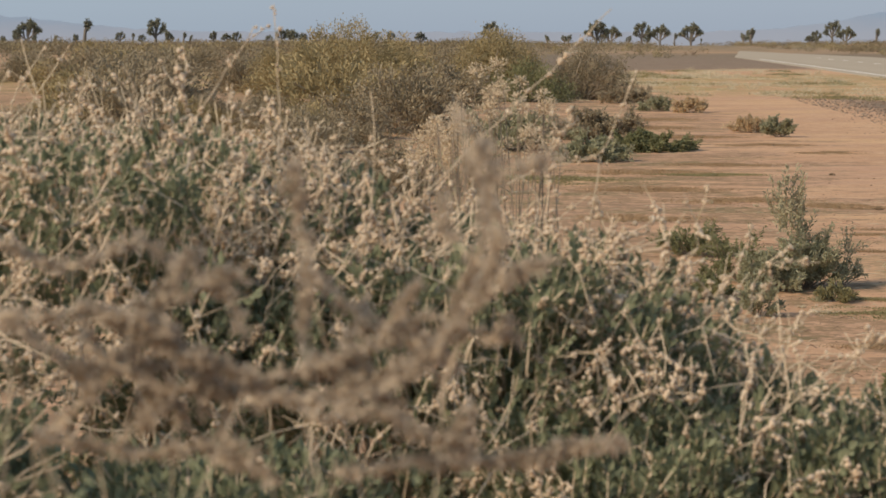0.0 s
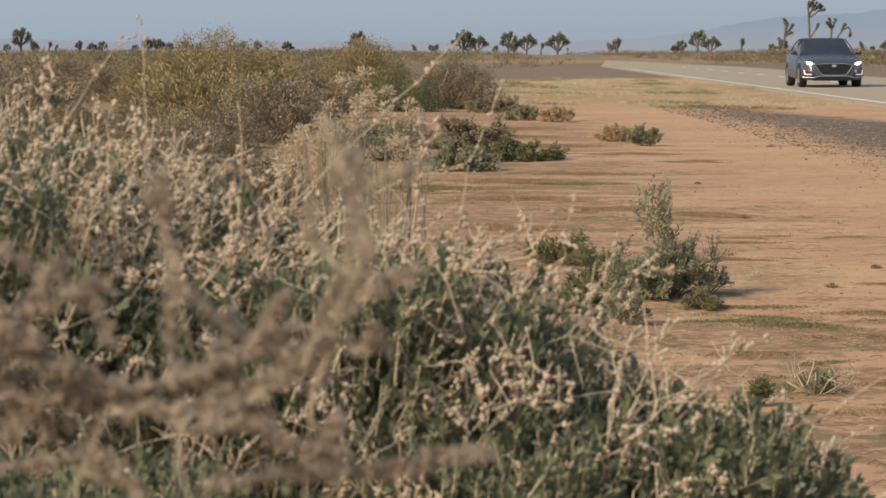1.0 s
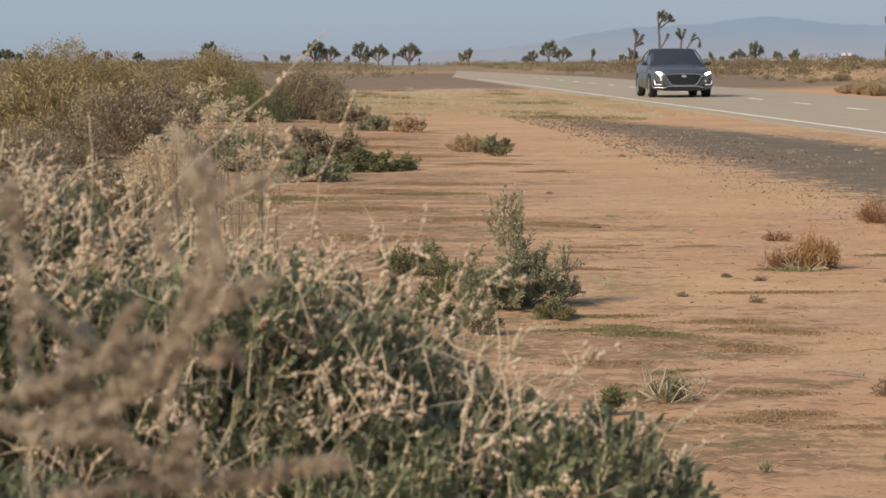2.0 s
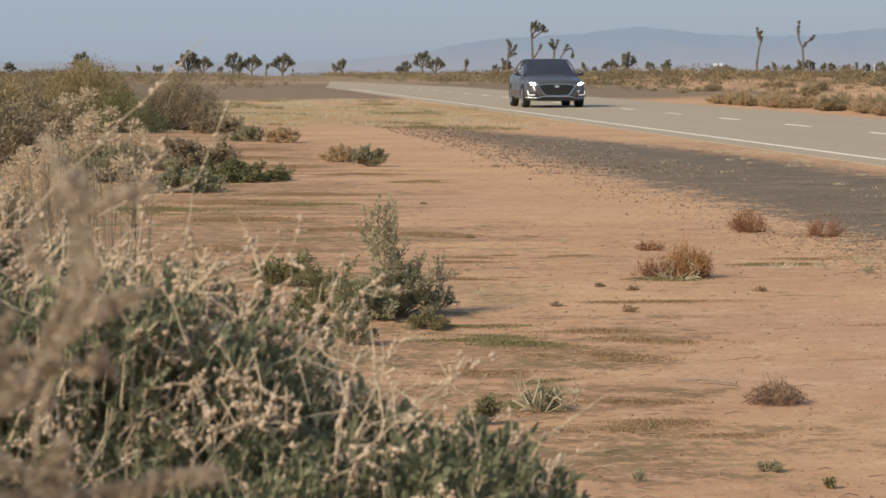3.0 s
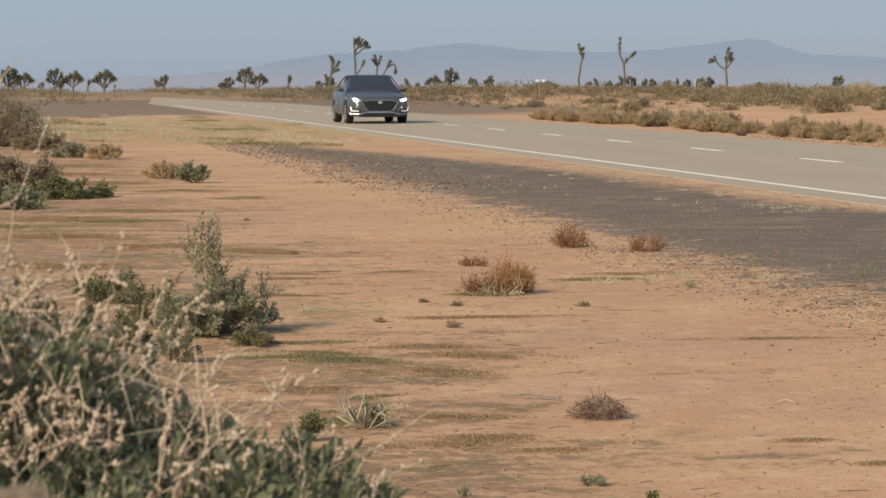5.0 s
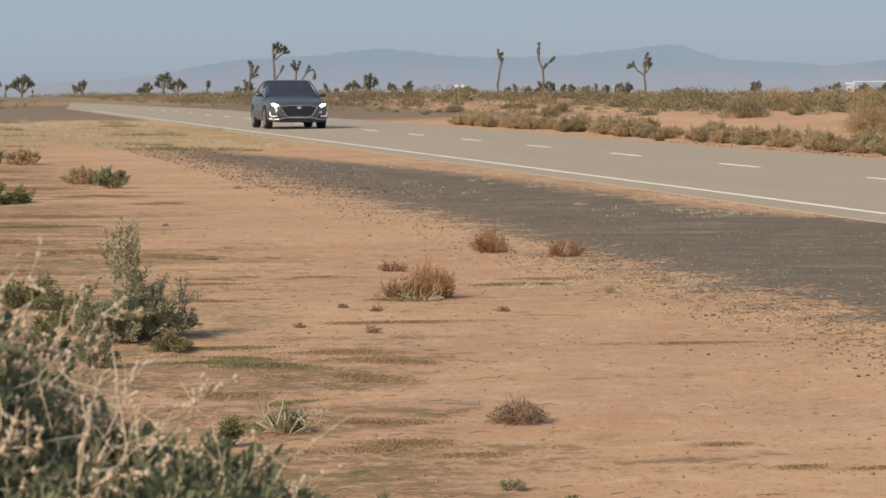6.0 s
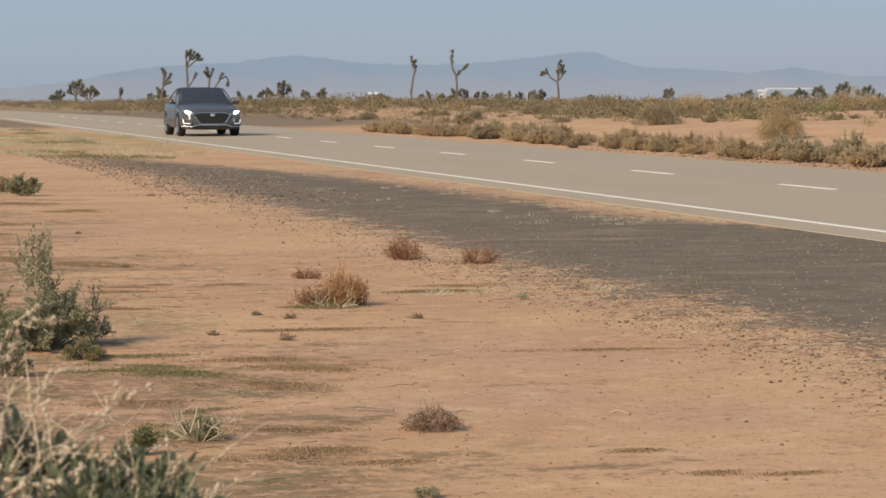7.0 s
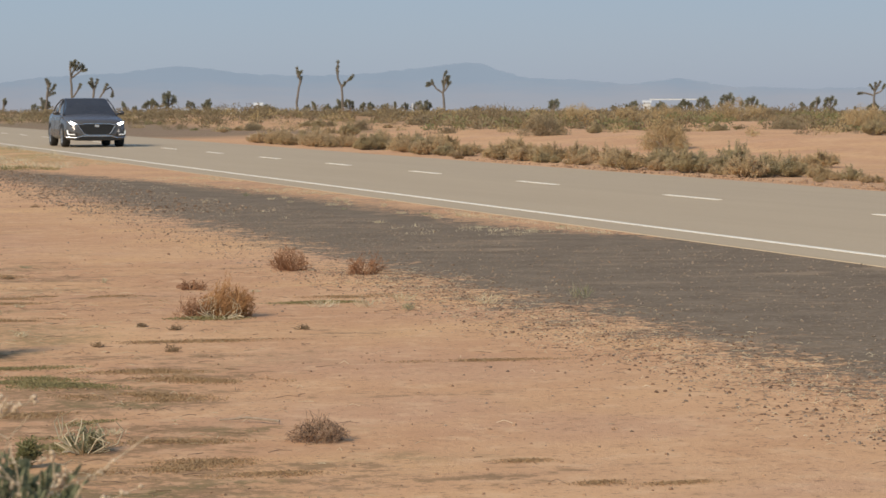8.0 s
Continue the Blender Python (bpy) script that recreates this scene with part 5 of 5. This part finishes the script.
        part("lens", bulb, M_LAMP, hl, "glowing headlight lens")
        strip = slab([(sx * 0.66, 0.37), (sx * 0.86, 0.37), (sx * 0.86, 0.392), (sx * 0.66, 0.388)], 2.455, 0.06)
        part("fog_strip", strip, M_DRL, car, "lit white lamp strip")
        strip = slab([(sx * 0.835, 0.395), (sx * 0.87, 0.395), (sx * 0.885, 0.53), (sx * 0.86, 0.50)], 2.465, 0.06)
        part("fog_strip", strip, M_DRL, car, "lit white lamp strip")
        vent = slab([(sx * 0.58, 0.33), (sx * 0.895, 0.33), (sx * 0.90, 0.55), (sx * 0.82, 0.46), (sx * 0.60, 0.42)], 2.44, 0.08)
        part("bumper_vent", vent, M_BLACK, car)
        for wy in (1.42, -1.385):
            wheel = new("wheel")
            wheel.parent = car
            wheel.matrix_basis = pose(sx * 0.815, wy, 0.325)
            ty, rm = Shell(), Shell()
            for sh, prof in ((ty, ((0.225, -0.105), (0.31, -0.115), (0.333, -0.085), (0.335, 0.0), (0.333, 0.085), (0.31, 0.115), (0.225, 0.105))), (rm, ((0.02, 0.08), (0.10, 0.085), (0.20, 0.07), (0.228, 0.10)))):
                sh.loft([[(sx * o, q * math.cos(k * math.pi / 14), q * math.sin(k * math.pi / 14)) for k in range(28)] for q, o in prof], caps=False)
            for k in range(10):
                w = k * math.pi / 5
                rm.tube([(sx * 0.108, 0.03 * math.cos(w), 0.03 * math.sin(w)), (sx * 0.112, 0.215 * math.cos(w), 0.215 * math.sin(w))], [0.022, 0.016], 5)
            part("tyre", ty, M_TYRE, wheel, smooth=True)
            part("rim", rm, M_RIM, wheel)
            arch = Shell()
            arch.loft([[(sx * o, wy + q * math.cos(k * math.pi / 12), 0.325 + q * math.sin(k * math.pi / 12)) for k in range(13)] + [(sx * o, wy + (q - 0.05) * math.cos(k * math.pi / 12), 0.325 + (q - 0.05) * math.sin(k * math.pi / 12)) for k in range(12, -1, -1)] for q, o in ((0.395, 0.85), (0.395, 0.937))])
            part("wheel_arch", arch, M_BLACK, car)
        for y1, y2 in ((0.88, -0.22), (-0.27, -1.22)):
            door = Shell()
            door.loft([[(sx * (0.936 - 0.02), yy, 0.33), (sx * 0.937, yy, 0.33), (sx * 0.938, yy, 0.52), (sx * 0.923, yy, 0.79), (sx * 0.892, yy, 0.90), (sx * 0.86, yy, 0.90)] for yy in (y1, (y1 + y2) / 2, y2)])
            part("door", door, M_PAINT, car)
        for wy in (0.15, -1.0):
            sh = Shell()
            sh.tube([(sx * 0.935, wy - 0.10, 0.87), (sx * 0.955, wy, 0.872), (sx * 0.935, wy + 0.10, 0.87)], [0.012, 0.014, 0.012], 5)
            part("door_handle", sh, M_CHROME, car)
        sh = Shell()
        sh.tube([(sx * 0.79, 0.95, 0.965), (sx * 0.84, 0.2, 0.995), (sx * 0.845, -0.9, 1.015), (sx * 0.78, -1.7, 1.035)], [0.010] * 4, 5)
        part("window_trim", sh, M_CHROME, car)
    # nose
    hexa = [(-0.56, 0.655), (-0.34, 0.70), (0.34, 0.70), (0.56, 0.655), (0.40, 0.41), (0.31, 0.36), (-0.31, 0.36), (-0.40, 0.41)]
    g = part("grille", slab(hexa[::-1], 2.455, 0.06), M_BLACK, car, "black slatted grille")
    for k in range(6):
        z = 0.43 + 0.045 * k
        w = 0.41 + 0.12 * (z - 0.42) / 0.235
        part("grille_slat", slab([(-w, z), (w, z), (w, z + 0.012), (-w, z + 0.012)], 2.462, 0.02), M_TYRE, g)
    sh = Shell()
    ring = [(x_, 2.46 - bow(x_), z_) for x_, z_ in hexa + hexa[:1]]
    sh.tube(ring, [0.009] * len(ring), 6)
    part("grille_trim", sh, M_CHROME, g, "chrome grille surround")
    badge = Shell()
    badge.loft([[(0.075 * math.cos(k * math.pi / 8), yy, 0.635 + 0.04 * math.sin(k * math.pi / 8)) for k in range(16)] for yy in (2.45, 2.476)])
    part("badge", badge, M_CHROME, g, "plain oval chrome badge")
    part("lower_intake", slab([(-0.66, 0.215), (0.66, 0.215), (0.52, 0.318), (-0.52, 0.318)], 2.45, 0.08), M_BLACK, car)
    sh = Shell()
    lip = [(-0.90, 0.30), (-0.60, 0.285), (-0.42, 0.335), (0.42, 0.335), (0.60, 0.285), (0.90, 0.30)]
    lip = [(x_, 2.455 - bow(x_), z_) for x_, z_ in lip]
    sh.tube(lip, [0.013] * 6, 6)
    part("bumper_trim", sh, M_CHROME, car, "chrome bumper trim")
    return car


build_car(15.72, 86.2, 180 - math.degrees(math.atan(ROAD_SLOPE)))


# ---- far buildings ----
M_WALL = plain("white_wall", (0.74, 0.73, 0.70), (0.82, 0.81, 0.78), 0.5, 0.8)
M_ROOF = plain("pale_metal_roof", (0.55, 0.54, 0.52), (0.66, 0.65, 0.63), 0.5, 0.6)


def shed(az, dist, w, d, h, rise, lift, label):
    x, y = dist * math.sin(radians(az)), dist * math.cos(radians(az))
    z = height(x, y) + lift
    ob = thing("shed", x, y, z, label, "building", "far buildings", -az)
    sh = Shell()
    sh.box((-w / 2, -d / 2, -3 if w < 20 else -0.8), (w / 2, d / 2, h))
    part("wall", sh, M_WALL, ob)
    sh = Shell()
    sh.loft([[(xx, -d / 2 - 0.3, h), (xx, d / 2 + 0.3, h), (xx, 0, h + rise)] for xx in (-w / 2 - 0.3, w / 2 + 0.3)])
    part("roof", sh, M_ROOF, ob)
    sh = Shell()
    sh.box((-0.9, -d / 2 - 0.06, 0), (0.9, -d / 2 + 0.05, min(2.2, h * 0.8)))
    part("door", sh, M_ROOF, ob)


for az, dist, w, d, h, rise, lift, label in (
        (13.8, 700, 1.8, 2.0, 1.2, 0.7, 1.2, "small white shed on the far plain"), (21.66, 700, 1.7, 2.0, 0.9, 0.6, 2.2, "small white shed on the far plain"),
        (22.2, 3560, 60, 12, 0.3, 0.3, 20.6, "long low white building far off"),
        (12.85, 900, 7, 4, 0.25, 0.3, 1.7, "long low white building far off"), (13.3, 900, 5, 4, 0.3, 0.3, 1.7, "long low white building far off")):
    shed(az, dist, w, d, h, rise, lift, label)


post = Shell()
post.tube([(0, 0, -0.5), (0, 0, 2.2), (0, 0, 2.25)], [0.16, 0.15, 0.05], 8)
ob = part("marker_post", post, M_WALL)
tagged(ob, "white marker post on the plain", "post")
ob.matrix_basis = pose(700 * math.sin(radians(16.92)), 700 * math.cos(radians(16.92)), height(203.7, 669.7) + 0.6)

# ---- small things on the sand ----
def scatter_stones(name, n, mat, seed, where, lo, hi, label):
    """Small stones or clods, strewn where the rule says."""
    random.seed(seed)
    sh = Shell()
    while n > 0:
        x, y = where()
        if x is None:
            continue
        n -= 1
        r = lo * (hi / lo) ** (random.random() ** 2)
        sh.stone((x, y, height(x, y) + 0.2 * r), r)
    tagged(new(name, sh.mesh(name, mat)), label, "stones", kind="stuff")


def in_gravel():
    y = 10 + 26 * random.random() ** 1.4
    s = random.uniform(-5.6, -0.45) if y < 25 else random.uniform(-5.4, -2.4)
    if s < -4.2 and random.random() < 0.25:
        s -= random.expovariate(2.2)
    return along(s, y)[:2]


def far_gravel():
    y = random.uniform(34, 60)
    return along(random.uniform(-5.4, -2.9 - 0.9 * (y - 34) / 26), y)[:2]


def on_sand():
    y = 7 + 25 * random.random() ** 1.5
    return random.uniform(-0.02, 0.36) * y + random.uniform(0.2, 1), y


def gravel_rim():
    y = random.uniform(9.5, 22)
    s = -4.85 + random.gauss(0, 0.36)
    return along(s, y)[:2]


def rubble_line():
    y = random.uniform(9.8, 16.0)
    return along(-5.35 + random.gauss(0, 0.16), y)[:2]


scatter_stones("gravel", 12000, M_STONE, 201, in_gravel, 0.003, 0.013, "dark and pale roadside gravel")
scatter_stones("gravel", 3200, M_STONE, 204, far_gravel, 0.006, 0.026, "dark and pale broken roadside gravel")
scatter_stones("dirt_clods", 3400, M_CLOD, 202, on_sand, 0.0025, 0.012, "brown dirt clods on the sand")
def far_rim():
    y = random.uniform(21, 46)
    return along(-4.9 + random.gauss(0, 0.5), y)[:2]


scatter_stones("rubble", 800, M_RUBBLE, 207, far_rim, 0.005, 0.018, "dark brown rubble along the gravel")
scatter_stones("rubble", 1100, M_RUBBLE, 208, far_gravel, 0.008, 0.03, "dark broken clods on the gravel")
scatter_stones("rubble", 2600, M_RUBBLE, 203, gravel_rim, 0.003, 0.012, "brown and dark rubble at the edge of the sand")
def far_kerb_side():
    y = random.uniform(36, 64)
    return along(7.75 + abs(random.gauss(0, 0.35)), y)[:2]


scatter_stones("rubble", 420, M_CLOD, 206, far_kerb_side, 0.015, 0.06, "pale clods along the far edge of the asphalt")
scatter_stones("rubble", 110, M_RUBBLE, 205, rubble_line, 0.006, 0.015, "loose brown clods beyond the gravel")


def litter(name, n, mat, seed, where, label, lo=0.02, hi=0.11, thick=0.0013):
    random.seed(seed)
    sh = Shell()
    for _ in range(n):
        x, y = where()
        a = random.gauss(0, 0.7) + (math.pi if random.random() < 0.5 else 0)
        ln = random.uniform(lo, hi)
        z = height(x, y) + thick
        d = Vector((math.cos(a), math.sin(a), 0)) * ln / 2
        sd = Vector((-d.y, d.x, 0)) * random.uniform(-0.25, 0.25)
        sh.tube([Vector((x, y, z)) - d, Vector((x, y, z + random.uniform(0, 0.015))) + sd, Vector((x, y, z)) + d], [thick, thick, thick * 0.5], 3)
    tagged(new(name, sh.mesh(name, mat)), label, "litter", kind="stuff")


def shrub_side():
    y = 7.5 + 16 * random.random() ** 1.3
    return random.gauss(0.13, 0.07) * y + 0.3, y


litter("twig_litter", 600, M_DRYTWIG, 211, shrub_side, "broken brown twigs strewn on sand", 0.02, 0.12, 0.0016)
litter("straw_litter", 420, M_STRAW, 212, shrub_side, "pale straw bits strewn on sand")
litter("straw_litter", 1500, M_DRYTWIG, 213, gravel_rim, "dull straw bits along the gravel")
litter("straw_litter", 1900, M_STRAW, 215, gravel_rim, "pale straw flecks along the gravel", 0.012, 0.05)
litter("twig_litter", 260, M_DRYTWIG, 214, in_gravel, "broken brown twigs on gravel")

random.seed(220)
stick = Shell()
stick.tube([(0, 0, 0.008), (0.12, 0.01, 0.02), (0.27, -0.02, 0.012)], [0.004, 0.006, 0.007], 6)
ob = part("stick", stick, M_STEM_DK)
tagged(ob, "short brown stick lying on sand", "stick")
ob.matrix_basis = pose(2.68, 11.62, height(2.7, 11.6), 0, 0, -30)

tufts = [(6.69, 18.04, 0.13, 0.12), (4.82, 17.9, 0.16, 0.07), (5.1, 17.8, 0.12, 0.08), (5.93, 17.8, 0.12, 0.08), (5.5, 18.3, 0.14, 0.07), (5.3, 17.5, 0.1, 0.06)]
for i in range(20):
    y = random.uniform(28, 40)
    tufts.append((along(random.uniform(-2.6, -0.7), y)[0], y, random.uniform(0.05, 0.12), random.uniform(0.03, 0.08)))
for i in range(130):
    y = random.uniform(58, 104)
    tufts.append((along(random.uniform(-8.5, -0.8), y)[0], y, random.uniform(0.15, 0.4), random.uniform(0.08, 0.22)))
for i in range(26):
    x, y = shrub_side()
    tufts.append((x, y, random.uniform(0.03, 0.07), random.uniform(0.02, 0.05)))
for i, (x, y, r, h) in enumerate(tufts):
    grass_tuft("grass_tuft", x, y, r, h, M_STRAW if i % 5 else M_SAGE, "small tuft of dry yellow grass" if i % 5 else "small tuft of grey-green grass", 50, 300 + i)


def dry_grass(name, n, seed, label):
    """Short dry grass between the gravel and the asphalt."""
    random.seed(seed)
    sh = Shell()
    while n > 0:
        y = random.uniform(27, 50)
        s = -0.85 - random.expovariate(1.5)
        x = along(s, y)[0]
        if noise.noise((x * 1.1, y * 0.35, 4.4)) < 0.05:
            continue
        n -= 1
        z = height(x, y) - 0.003
        for _ in range(random.randint(5, 12)):
            d = Vector((random.gauss(0, 0.6), random.gauss(0, 0.6), 1))
            sh.leaf(Vector((x + random.gauss(0, 0.03), y + random.gauss(0, 0.03), z)), d, random.uniform(0.015, 0.06), 0.004)
    tagged(new(name, sh.mesh(name, M_STRAW)), label, "grass", kind="stuff")


dry_grass("dry_grass", 420, 221, "short pale dry grass beside the asphalt")


def verge_grass(name, mat, n, seed, label, cut):
    """Patchy short grass on the verge farther along the road."""
    random.seed(seed)
    sh = Shell()
    while n > 0:
        y = random.uniform(57, 106)
        x = along(-2.3 - 8.0 * random.random(), y)[0]
        if noise.noise((x * 0.5 + seed, y * 0.22, 1.4)) < cut:
            continue
        n -= 1
        z = height(x, y) - 0.003
        for _ in range(random.randint(6, 12)):
            d = Vector((random.gauss(0, 0.8), random.gauss(0, 0.8), 1))
            sh.leaf(Vector((x + random.gauss(0, 0.10), y + random.gauss(0, 0.10), z)), d, random.uniform(0.03, 0.09), 0.016)
    tagged(new(name, sh.mesh(name, mat)), label, "grass", kind="stuff")


verge_grass("dry_grass", M_STRAW, 1900, 231, "short dry yellow grass on the verge", 0.0)
verge_grass("dry_grass", M_MATGREEN, 1300, 232, "short olive grass on the verge", 0.12)
shrub("brown_shrub", 300 * math.sin(radians(10.52)), 300 * math.cos(radians(10.52)), 1.2, 1.7, M_BROWN, "dark brown bush at a joshua tree's foot", clumps=90, per=50, leaf=0.12, seed=233)
